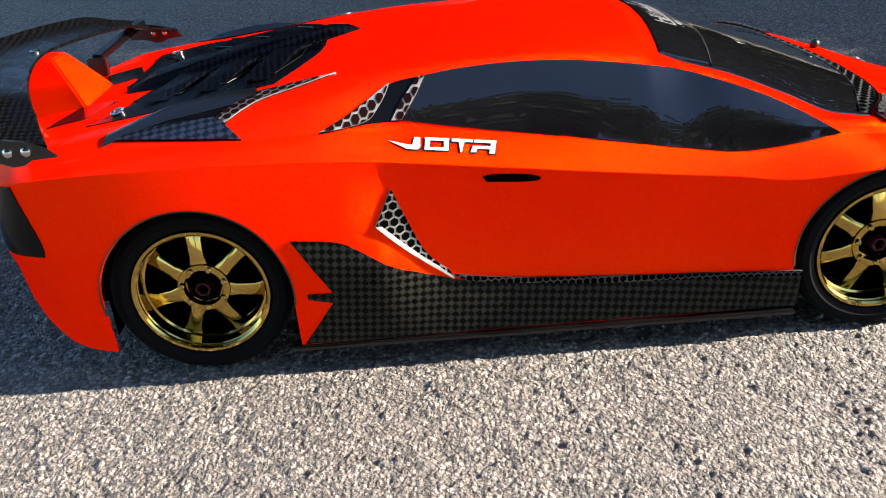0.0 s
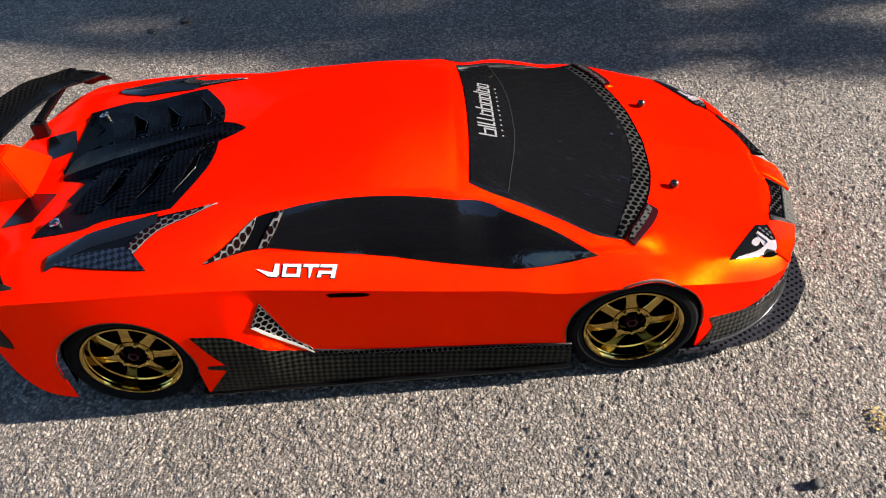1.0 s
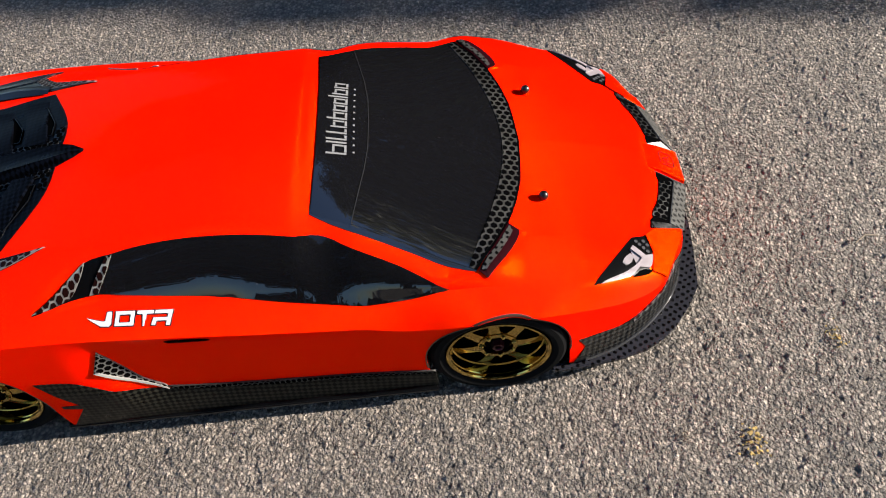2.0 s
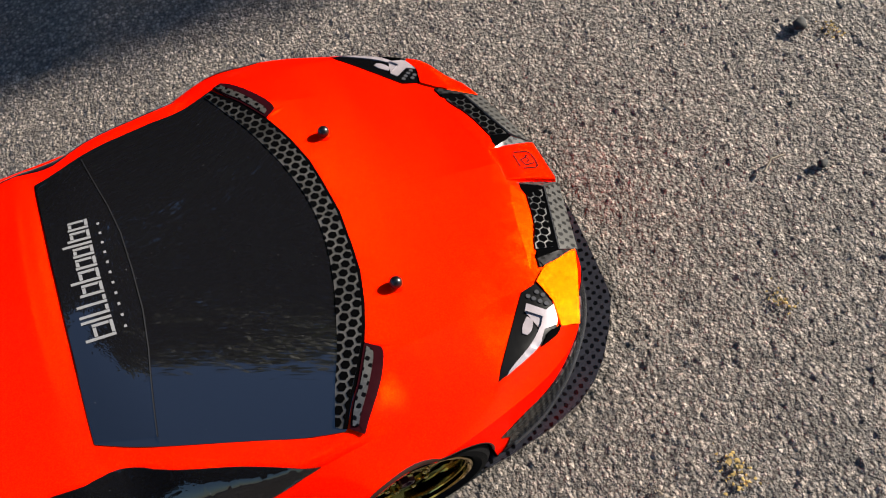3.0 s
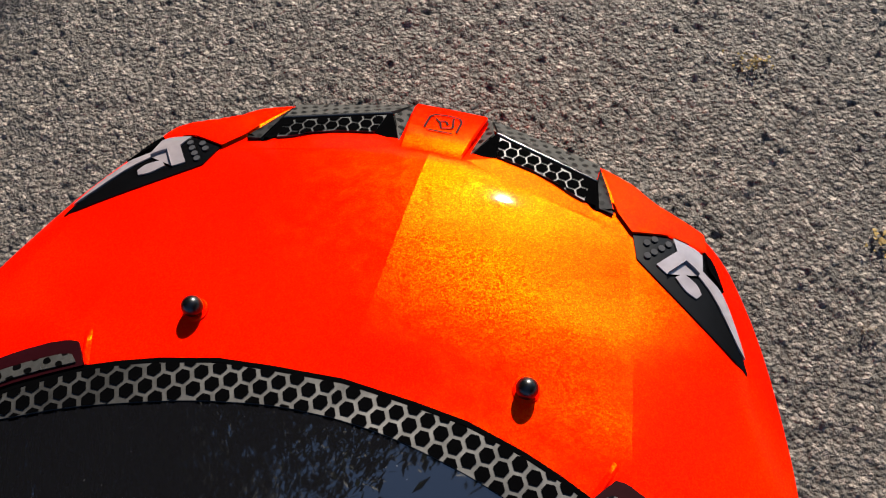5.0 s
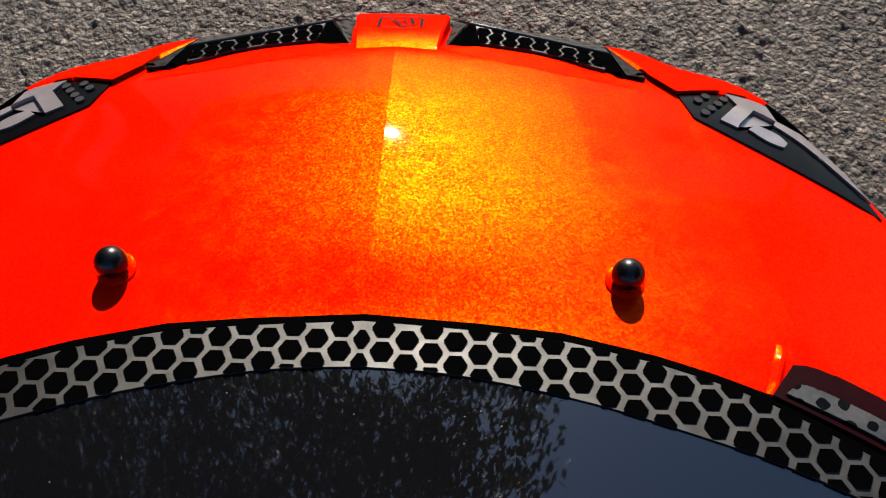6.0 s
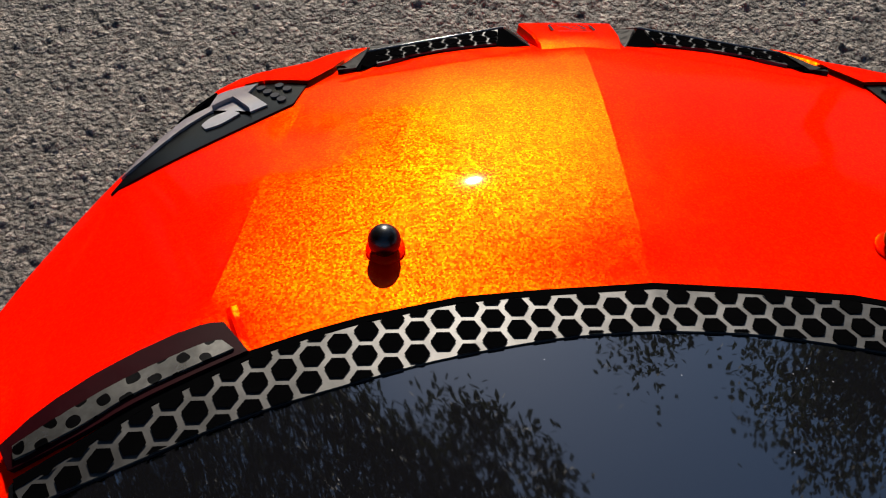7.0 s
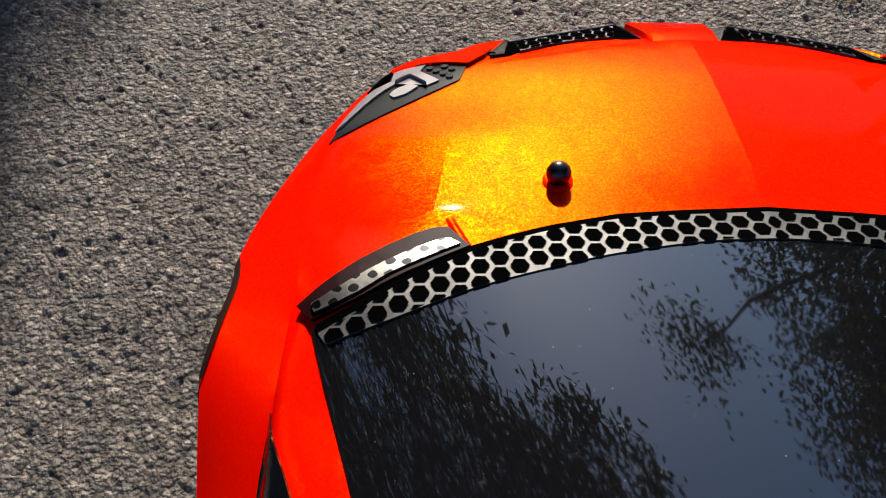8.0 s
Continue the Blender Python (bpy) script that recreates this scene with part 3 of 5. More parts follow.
def panel_mesh(outlines, axis, side, lift, cell=0.0035, skirt=0.0009):
    """Flat shapes cut into small cells, laid on the body, with a thin turned-down rim."""
    bm = bmesh.new()
    for pts in outlines:
        vs = [bm.verts.new((u, v, 0)) for u, v in pts]
        bm.faces.new(vs)
    bmesh.ops.triangulate(bm, faces=bm.faces)
    us, vs = [v.co.x for v in bm.verts], [v.co.y for v in bm.verts]
    for k, (lo, hi) in enumerate(((min(us), max(us)), (min(vs), max(vs)))):
        n = int((hi - lo) / cell)
        for i in range(1, n + 1):
            co = [0, 0, 0]
            co[k] = lo + (hi - lo) * i / (n + 1)
            no = [0, 0, 0]
            no[k] = 1
            bmesh.ops.bisect_plane(bm, geom=bm.verts[:] + bm.edges[:] + bm.faces[:], plane_co=co, plane_no=no)
    for v in bm.verts:
        v.co = drop(v.co.x, v.co.y, axis, side, lift)
    out = Vector((0, side, 0.5)) if axis == "side" else Vector((0, 0, 1))
    bm.normal_update()
    if sum((f.normal * f.calc_area() for f in bm.faces), Vector()).dot(out) < 0:
        bmesh.ops.reverse_faces(bm, faces=bm.faces)
    if skirt:
        rim = [e for e in bm.edges if e.is_boundary]
        bm.normal_update()
        normals = {tuple(v.co): v.normal.copy() for e in rim for v in e.verts}
        made = bmesh.ops.extrude_edge_only(bm, edges=rim)
        for v in [g for g in made["geom"] if isinstance(g, bmesh.types.BMVert)]:
            v.co -= normals[tuple(v.co)] * skirt
    return bm


def panel(name, outline, material, parent, label="", axis="side", side=-1, lift=0.0004, soft=True, cell=0.0035, skirt=0.0009):
    return part(name, panel_mesh([soften(outline) if soft else outline], axis, side, lift, cell, skirt), material, parent, label, 50.0)


def clip_to_hex(poly, centre, r, turn):
    """The part of an outline inside one hexagon."""
    out = poly
    corner = [(centre[0] + r * math.cos(turn + q * math.pi / 3), centre[1] + r * math.sin(turn + q * math.pi / 3)) for q in range(7)]
    for (ax, ay), (bx, by) in zip(corner, corner[1:]):
        nxt, ex, ey = [], bx - ax, by - ay
        side = [ex * (y - ay) - ey * (x - ax) for x, y in out]
        for i in range(len(out)):
            (px, py), (qx, qy), sp, sq = out[i], out[(i + 1) % len(out)], side[i], side[(i + 1) % len(out)]
            if sp >= 0:
                nxt.append((px, py))
            if sp * sq < 0:
                k = sp / (sp - sq)
                nxt.append((px + (qx - px) * k, py + (qy - py) * k))
        out = nxt
        if len(out) < 3:
            return []
    return out


def hexes(outline, pitch, axis, side, lift, turn=0.0, fill=0.80, stretch=1.0, skip=0.12):
    """Hexagonal openings of a mesh, clipped to the outline and laid on the body."""
    bm = bmesh.new()
    us, vs = [p[0] for p in outline], [p[1] for p in outline]
    cu, cv = (min(us) + max(us)) / 2, (min(vs) + max(vs)) / 2
    ext = max(max(us) - min(us), max(vs) - min(vs)) * 0.75 + pitch
    n = int(ext / pitch) + 2
    flat = [((u - cu) , (v - cv) / stretch) for u, v in outline]
    r = pitch / math.sqrt(3) * fill
    lo, hi = np.min(flat, axis=0), np.max(flat, axis=0)
    for i in range(-n, n + 1):
        for j in range(-2 * n, 2 * n + 1):
            a, b = pitch * (i + 0.5 * (j % 2)), pitch * 0.866 * j
            x, y = a * math.cos(turn) - b * math.sin(turn), a * math.sin(turn) + b * math.cos(turn)
            if not (lo[0] - r < x < hi[0] + r and lo[1] - r < y < hi[1] + r):
                continue
            cut = clip_to_hex(flat, (x, y), r, turn + math.pi / 6)
            area = 0.5 * abs(sum(p[0] * q[1] - p[1] * q[0] for p, q in zip(cut, cut[1:] + cut[:1]))) if cut else 0
            if area < skip * 2.6 * r * r:
                continue
            cut = [p for k, p in enumerate(cut) if math.hypot(p[0] - cut[k - 1][0], p[1] - cut[k - 1][1]) > 1e-5]
            if len(cut) < 3:
                continue
            pts = [drop(p[0] + cu, p[1] * stretch + cv, axis, side, lift) for p in cut]
            try:
                bm.faces.new([bm.verts.new(p) for p in pts])
            except ValueError:
                pass
    out = Vector((0, side, 0.5)) if axis == "side" else Vector((0, 0, 1))
    bm.normal_update()
    for f in bm.faces:
        if f.normal.dot(out) < 0:
            f.normal_flip()
    return bm


def mesh_panel(name, outline, pitch, parent, label, axis="side", side=-1, lift=0.0008, turn=0.0, fill=0.80, base=None, soft=True, hole=None):
    o = soften(outline) if soft else outline
    ob = part(name, panel_mesh([o], axis, side, lift, 0.003), base or SILVER, parent, label, 50.0)
    tagged(part("mesh_opening", hexes(o, pitch, axis, side, lift + 0.00022, turn, fill), hole or HOLE, ob if parent is car else parent, "dark hexagonal openings"), kind="stuff")
    return ob


def mirrored(pts):
    """A whole outline from the half of it given as (x, half width), from the front centre to the rear centre."""
    return list(pts) + [(x, -w) for x, w in reversed(pts) if abs(w) > 1e-6]


WINDOW = [(-0.0498, 0.0862), (-0.0317, 0.0830), (-0.0110, 0.0797), (0.0097, 0.0771), (0.0301, 0.0746), (0.0511, 0.0717), (0.0637, 0.0701), (0.0721, 0.0693), (0.0807, 0.0695),
          (0.0936, 0.0708), (0.1112, 0.0736), (0.1040, 0.0776), (0.0955, 0.0820), (0.0858, 0.0864), (0.0758, 0.0900), (0.0658, 0.0928), (0.0557, 0.0949), (0.0453, 0.0973),
          (0.0345, 0.0988), (0.0131, 0.1010), (-0.0083, 0.1015), (-0.0298, 0.1004), (-0.0402, 0.0991), (-0.0443, 0.0930)]
PILLAR = [(-0.0803, 0.0858), (-0.0683, 0.0902), (-0.0598, 0.0948), (-0.0524, 0.0979), (-0.0404, 0.0991), (-0.0445, 0.0930), (-0.0500, 0.0860), (-0.0624, 0.0867), (-0.0725, 0.0860)]
PILLAR_MESH = [(-0.0797, 0.0860), (-0.0683, 0.0900), (-0.0598, 0.0944), (-0.0539, 0.0973), (-0.0554, 0.0945), (-0.0603, 0.0887), (-0.0633, 0.0870), (-0.0725, 0.0862)]
PILLAR_STRIP = [(-0.0431, 0.0986), (-0.0407, 0.0988), (-0.0447, 0.0930), (-0.0502, 0.0863), (-0.0541, 0.0865), (-0.0491, 0.0930)]
DOOR_VENT = [(-0.0558, 0.0679), (-0.0623, 0.0545), (-0.0515, 0.0423), (-0.0375, 0.0315), (-0.0346, 0.0298), (-0.0357, 0.0330), (-0.0415, 0.0372), (-0.0463, 0.0432), (-0.0516, 0.0562)]
VENT_LIP = [(-0.0623, 0.0545), (-0.0515, 0.0423), (-0.0375, 0.0315), (-0.0346, 0.0298), (-0.0362, 0.0318), (-0.0498, 0.0428), (-0.0603, 0.0545)]
SILL_STRIP = [(-0.0363, 0.0318), (-0.0191, 0.0286), (0.0078, 0.0266), (0.0516, 0.0246), (0.0984, 0.0236), (0.0986, 0.0217), (0.0517, 0.0222), (0.0078, 0.0238), (-0.0292, 0.0278)]
SILL = [(-0.0932, 0.0520), (-0.0757, 0.0506), (-0.0680, 0.0457), (-0.0563, 0.0378), (-0.0441, 0.0325), (-0.0295, 0.0277), (0.0075, 0.0237), (0.0514, 0.0222), (0.0983, 0.0217), (0.0985, 0.0072),
        (0.0524, 0.0070), (-0.0145, 0.0068), (-0.0586, 0.0069), (-0.0932, 0.0074), (-0.0804, 0.0256), (-0.0895, 0.0277), (-0.0896, 0.0300), (-0.0799, 0.0298)]
HANDLE = [(-0.0226, 0.0697), (-0.0192, 0.0706), (-0.0051, 0.0697), (-0.0016, 0.0678), (-0.0039, 0.0664), (-0.0212, 0.0676)]
TAIL = [(-0.1890, 0.0768), (-0.1808, 0.0560), (-0.1812, 0.0512), (-0.2125, 0.0515), (-0.2125, 0.0730), (-0.2000, 0.0748)]
BUMPER = [(0.1700, 0.0300), (0.1800, 0.0266), (0.1945, 0.0245), (0.2112, 0.0330), (0.2230, 0.0362), (0.2305, 0.0346), (0.2374, 0.0328), (0.2374, 0.0082), (0.1680, 0.0082), (0.1738, 0.0215)]
BUMPER_STRIP = [(0.1990, 0.0268), (0.2050, 0.0299), (0.2112, 0.0326), (0.2230, 0.0357), (0.2230, 0.0318), (0.2112, 0.0288), (0.2050, 0.0262), (0.1990, 0.0236)]
QUARTER = [(-0.1588, 0.0795), (-0.1477, 0.0705), (-0.1414, 0.0637), (-0.1260, 0.0617), (-0.1080, 0.0603), (-0.0896, 0.0598), (-0.0733, 0.0583), (-0.0868, 0.0640), (-0.1035, 0.0685),
           (-0.1140, 0.0806), (-0.1070, 0.0890), (-0.1305, 0.0862)]
QUARTER_MESH = [(-0.0740, 0.0586), (-0.0868, 0.0638), (-0.1035, 0.0685), (-0.1140, 0.0803), (-0.1177, 0.0760), (-0.1064, 0.0628), (-0.0896, 0.0608)]
QUARTER_CLOTH = [(-0.1580, 0.0796), (-0.1400, 0.0757), (-0.1180, 0.0763), (-0.1140, 0.0808), (-0.1075, 0.0888), (-0.1305, 0.0860)]
ENGINE = [(-0.0677, 0.0), (-0.0806, 0.0045), (-0.0808, 0.0260), (-0.0985, 0.0558), (-0.1088, 0.0563), (-0.1361, 0.0543), (-0.1452, 0.0600), (-0.1728, 0.0573), (-0.1713, 0.0512),
          (-0.1579, 0.0345), (-0.1620, 0.0300), (-0.1550, 0.0175), (-0.1710, 0.0070), (-0.1735, 0.0)]
DECK_VENT = [(-0.1955, 0.0410), (-0.1875, 0.0150), (-0.1712, 0.0205), (-0.1785, 0.0420)]
EDGE = [(0.1531, 0.0000), (0.1527, 0.0060), (0.1519, 0.0170), (0.1507, 0.0285), (0.1474, 0.0415), (0.1446, 0.0495), (0.1416, 0.0567), (0.1340, 0.0696), (0.1301, 0.0745), (0.1249, 0.0826)]
INNER = [(0.1442, 0.0000), (0.1438, 0.0100), (0.1427, 0.0180), (0.1400, 0.0310), (0.1368, 0.0415), (0.1322, 0.0555), (0.1259, 0.0693), (0.1214, 0.0805)]
SCREEN = mirrored(EDGE + [(0.1240, 0.0832), (0.1090, 0.0786), (0.0971, 0.0746), (0.0685, 0.0652), (0.0510, 0.0565), (0.0535, 0.0300), (0.0540, 0.0100), (0.0541, 0.0)])
STRIP = mirrored([(0.0780, 0.0), (0.0776, 0.0173), (0.0757, 0.0320), (0.0695, 0.0640), (0.0690, 0.0616), (0.0516, 0.0560), (0.0537, 0.0300), (0.0542, 0.0100), (0.0543, 0.0)])
SCOOP = [(0.1294, 0.0858), (0.1392, 0.0754), (0.1462, 0.0638), (0.1463, 0.0606), (0.1415, 0.0566), (0.1343, 0.0695), (0.1304, 0.0748), (0.1258, 0.0832)]
SCOOP_CLOTH = [(0.1287, 0.0832), (0.1368, 0.0728), (0.1429, 0.0622), (0.1430, 0.0602), (0.1416, 0.0584), (0.1351, 0.0703), (0.1309, 0.0754), (0.1270, 0.0826)]
LAMP_BASE = [(0.1777, 0.0865), (0.2013, 0.0579), (0.2085, 0.0560), (0.2105, 0.0652), (0.2065, 0.0759), (0.1960, 0.0797)]


def even_out(ob):
    """Gives a bent pane the evenly curved surface of moulded film: its normals follow one smooth curve through all its points."""
    co = np.array([v.co for v in ob.data.vertices])
    x, w, z = co[:, 0] - 0.1, co[:, 1], co[:, 2]
    terms = np.stack([x ** 0, x, x * x, w * w, w * w * x, w ** 4], 1) * 1.0
    k = np.linalg.lstsq(terms, z, rcond=None)[0]
    zx, zw = k[1] + 2 * k[2] * x + k[4] * w * w, 2 * k[3] * w + 2 * k[4] * w * x + 4 * k[5] * w ** 3
    nrm = np.stack([-zx, -zw, np.ones_like(x)], 1)
    ob.data.normals_split_custom_set_from_vertices([tuple(n / np.linalg.norm(n)) for n in nrm])


def make_trim():
    for s in (-1, 1):
        panel("side_window", WINDOW, SIDE_GLASS, car, "glossy black tinted side window", side=s)
        pil = panel("pillar_vent", PILLAR, SATIN, car, "black vent behind the side window", side=s, lift=0.0003)
        mesh_panel("mesh", PILLAR_MESH, 0.0035, pil, "silver hexagon mesh with dark red openings", side=s, turn=0.5, hole=RUSTHOLE, base=SUNLIT_VENT)
        mesh_panel("mesh", PILLAR_STRIP, 0.0035, pil, "silver hexagon mesh with dark red openings", side=s, turn=0.5, hole=RUSTHOLE, base=SUNLIT_VENT)
        vent = mesh_panel("door_vent", DOOR_VENT, 0.0036, car, "silver hexagon mesh in the door's air intake", side=s, lift=0.0008, base=SUNLIT_VENT)
        panel("vent_lip", VENT_LIP, LIP, vent, "silver lower lip, coloured as bright as in the sun", side=s, lift=0.0013, cell=0.002)
        panel("side_skirt", SILL, CARBON_SIDE, car, "black carbon-cloth side skirt", side=s)
        mesh_panel("sill_strip", SILL_STRIP, 0.0028, car, "thin silver hexagon mesh strip along the sill", side=s, lift=0.0009)
        panel("door_handle", HANDLE, HOLE, car, "black recessed door handle", side=s, lift=0.0005)
        panel("tail_panel", TAIL, SATIN, car, "glossy black tail panel", side=s)
        bumper = panel("bumper_skin", BUMPER, BUMPER_CLOTH, car, "black carbon-cloth front bumper", side=s)
        panel("cloth_strip", BUMPER_STRIP, SILVER_CLOTH, bumper, "glinting silver chequered strip", side=s, lift=0.0009, cell=0.002)
        qv = panel("quarter_vent", QUARTER, SATIN, car, "black rear quarter air scoop", "top", s)
        mesh_panel("mesh", QUARTER_MESH, 0.0036, qv, "silver hexagon mesh with dark red openings", "top", s, turn=0.3, hole=RUSTHOLE, base=SUNLIT_VENT)
        panel("cloth", QUARTER_CLOTH, CARBON_BLUE, qv, "blue-grey carbon-cloth patch", "top", s, 0.0009)
        panel("deck_vent", DECK_VENT, SATIN, car, "black vent in the rear deck", "top", s)
        sc = panel("cowl_scoop", SCOOP, DARKRED, car, "black scoop beside the windscreen's foot", "top", s, 0.0012)
        panel("cloth", SCOOP_CLOTH, CARBON_PALE, sc, "pale chequered carbon patch", "top", s, 0.0016, cell=0.002)
        lamp = panel("headlamp", LAMP_BASE, SATIN, car, "black headlamp print with pale reflector shapes", "top", s, soft=False)
        panel("reflector", LAMP_BAND, LAMP, lamp, "pale lilac-grey reflector band", "top", s, 0.0008, cell=0.002)
        panel("reflector", LAMP_EYE, LAMP, lamp, "pale oval lens", "top", s, 0.0008, cell=0.002)
        for u, v in LAMP_DOTS:
            ring = [(u + 0.0009 * math.cos(k * math.pi / 5), v + 0.0009 * math.sin(k * math.pi / 5)) for k in range(10)]
            panel("lamp_dot", ring, LAMPDOT, lamp, "", "top", s, 0.0008, False, 0.003, 0.0005)
        panel("slot", LAMP_SLOT, HOLE, lamp, "", "top", s, 0.0010, cell=0.002)
    scr = panel("windscreen", SCREEN, GLASS, car, "smooth black tinted windscreen", "top", 1, 0.0004)
    panel("sun_strip", STRIP, GLASS, scr, "black sun strip", "top", 1, 0.0007)
    for ob in (scr, bpy.data.objects["sun_strip"]):
        even_out(ob)
    inset = [(x - 0.0011 - 0.006 * max(0.0, w - 0.05), w * 0.995) for x, w in EDGE]
    ring = inset + [(x, w) for x, w in reversed(INNER)]
    for s in (-1, 1):
        mesh_panel("cowl_mesh", ring, 0.0040, scr, "silver hexagon mesh along the windscreen's foot", "top", s, 0.0007, turn=0.0, fill=0.75)
    border = EDGE + [(x - 0.0011 - 0.006 * max(0.0, w - 0.05), w * 0.995) for x, w in reversed(EDGE)]
    for s in (-1, 1):
        panel("cowl_border", border, HOLE, scr, "black border line", "top", s, 0.0008, False)
    panel("engine_cover", mirrored(ENGINE), CARBON_DARK, car, "black carbon-cloth engine cover", "top", 1)


SILVER_CLOTH = carbon_material("silver_cloth_strip", (0.002, 0.002, 0.002), (0.16, 0.155, 0.15), 0.0024, 0.26, 0.4, "side", 45.0)
BUMPER_CLOTH = carbon_material("bumper_cloth", (0.0008, 0.0008, 0.0008), (0.030, 0.029, 0.027), 0.0022, 0.24, 0.25, "side", 40.0)
CARBON_PALE = carbon_material("carbon_cloth_silver_sheen", (0.003, 0.003, 0.0035), (0.17, 0.165, 0.155), 0.0021, 0.36, 0.2, "top", 45.0, True)
CARBON_PALE.node_tree.nodes["Principled BSDF"].inputs["Metallic"].default_value = 0.75
BAR_CLOTH = carbon_material("grey_carbon_cloth", (0.002, 0.002, 0.0022), (0.070, 0.068, 0.064), 0.0021, 0.32, 0.16, "top", 20.0, True)
CARBON_DARK = carbon_material("carbon_cloth_fine", (0.0004, 0.0004, 0.0006), (0.0024, 0.0034, 0.0065), 0.0020, 0.34, 0.02)
LAMP_BAND = [(0.2102, 0.0660), (0.2086, 0.0719), (0.2071, 0.0738), (0.2021, 0.0742), (0.1976, 0.0793), (0.1893, 0.0826), (0.1813, 0.0854), (0.1851, 0.0831), (0.1954, 0.0777), (0.2014, 0.0725), (0.2034, 0.0696), (0.1986, 0.0656), (0.2007, 0.0627), (0.2062, 0.0674)]
LAMP_EYE = [(0.1984, 0.0676), (0.2000, 0.0696), (0.1977, 0.0733), (0.1952, 0.0743), (0.1938, 0.0732), (0.1950, 0.0705)]
LAMP_DOTS = [(0.2065, 0.0597), (0.2081, 0.0615), (0.2027, 0.0603), (0.2042, 0.0618), (0.2059, 0.0635), (0.2077, 0.0651)]
LAMP_SLOT = [(0.2084, 0.0741), (0.2061, 0.0768), (0.1979, 0.0795), (0.2024, 0.0757)]
make_trim()

# ---- nose intakes: behind a raised bar, a mesh falls back to the bonnet's front edge ----
def nose_wedge():
    """The two wedges as one sheet: bonnet edge, ridge and the bar's lower edge."""
    bm = bmesh.new()
    for s in (-1, 1):
        edge = [drop(x, w, "top", s, 0.0002) for x, w in ((0.2239, 0.0168), (0.2215, 0.0268), (0.2155, 0.0405), (0.2116, 0.0457))]
        near, far = Vector((0.2326, s * 0.0152, 0.0460)), Vector((0.2240, s * 0.0446, 0.0474))
        ridge = [near.lerp(far, t) for t in (0, 0.36, 0.8, 1)]
        root, tail = Vector((0.2218, s * 0.0093, 0.0503)), drop(0.2122, 0.0510, "top", s, 0.0004)
        front = [Vector((0.2408, s * 0.0117, 0.0372)).lerp(Vector((0.2320, s * 0.0452, 0.0402)), t) for t in (0, 0.36, 0.8, 1)]
        tris = [(root, edge[0], near), (edge[3], tail, far), (tail, front[3], far), (root, near, front[0])]
        for k in range(3):
            tris += [(edge[k], edge[k + 1], ridge[k + 1]), (edge[k], ridge[k + 1], ridge[k]), (ridge[k], ridge[k + 1], front[k + 1]), (ridge[k], front[k + 1], front[k])]
        for t in tris:
            bm.faces.new([bm.verts.new(p) for p in t])
    bm.normal_update()
    return bm


wedge = nose_wedge()
SHELL, BODY = BODY, BVHTree.FromBMesh(wedge)
wedge.free()
BAR_DARK = carbon_material("dark_carbon_cloth_on_the_nose", (0.0012, 0.0012, 0.0014), (0.020, 0.019, 0.020), 0.0021, 0.55, 0.06, "top", 20.0, True)
for s in (-1, 1):
    it = panel("nose_intake", [(0.2239, 0.0168), (0.2215, 0.0268), (0.2155, 0.0405), (0.2116, 0.0457), (0.2122, 0.0508), (0.2240, 0.0446), (0.2326, 0.0152), (0.2219, 0.0095)], HOLE, car,
               "black intake in the nose", "top", s, 0.0002, False, 0.002)
    mesh_panel("mesh", [(0.2236, 0.0172), (0.2213, 0.0272), (0.2158, 0.0402), (0.2150, 0.0424), (0.2222, 0.0430), (0.2310, 0.0164)], 0.0036, it, "silver hexagon mesh with dark openings", "top", s, 0.0006, turn=0.15, fill=0.85, base=NOSE_MESH, soft=False)
    panel("crossbar", [(0.2328, 0.0155), (0.2242, 0.0445), (0.2316, 0.0449), (0.2405, 0.0120)], BAR_CLOTH, it, "grey carbon-cloth crossbar", "top", s, 0.0005, False, 0.002)
    panel("cheek", [(0.2226, 0.0101), (0.2321, 0.0146), (0.2400, 0.0119)], BAR_CLOTH, it, "grey carbon-cloth cheek beside the tongue", "top", s, 0.0005, False, 0.002)
    panel("cheek", [(0.2128, 0.0503), (0.2312, 0.0452), (0.2242, 0.0448), (0.2136, 0.0466)], BAR_DARK, it, "dark dotted cheek beside the facet", "top", s, 0.0006, False, 0.002)
    bm = bmesh.new()
    limb(bm, Vector((0.2327, s * 0.0152, 0.0462)), Vector((0.2240, s * 0.0447, 0.0476)), 0.00035, 0.00035, 1)
    part("ridge", bm, SEAM, it, "thin glossy ridge of the bar", 60.0)
BODY = SHELL

# ---- raised details of the car ----
def lump(name, size, m, material, parent, label="", bevel=0.0006, seg=2):
    """A block with rounded edges."""
    bm = bmesh.new()
    box(bm, size, m)
    bmesh.ops.bevel(bm, geom=bm.edges[:], offset=min(bevel, min(size) * 0.4), segments=seg, affect="EDGES")
    return part(name, bm, material, parent, label)


def knob(name, profile, m, material, parent, label="", n=20):
    """A turned piece whose axis is z, from rows of (height, radius)."""
    bm = bmesh.new()
    lathe(bm, profile, n)
    bmesh.ops.rotate(bm, verts=bm.verts, matrix=Matrix.Rotation(radians(90), 3, "X"))
    bmesh.ops.transform(bm, verts=bm.verts, matrix=m)
    bmesh.ops.recalc_face_normals(bm, faces=bm.faces)
    return part(name, bm, material, parent, label, 40.0)


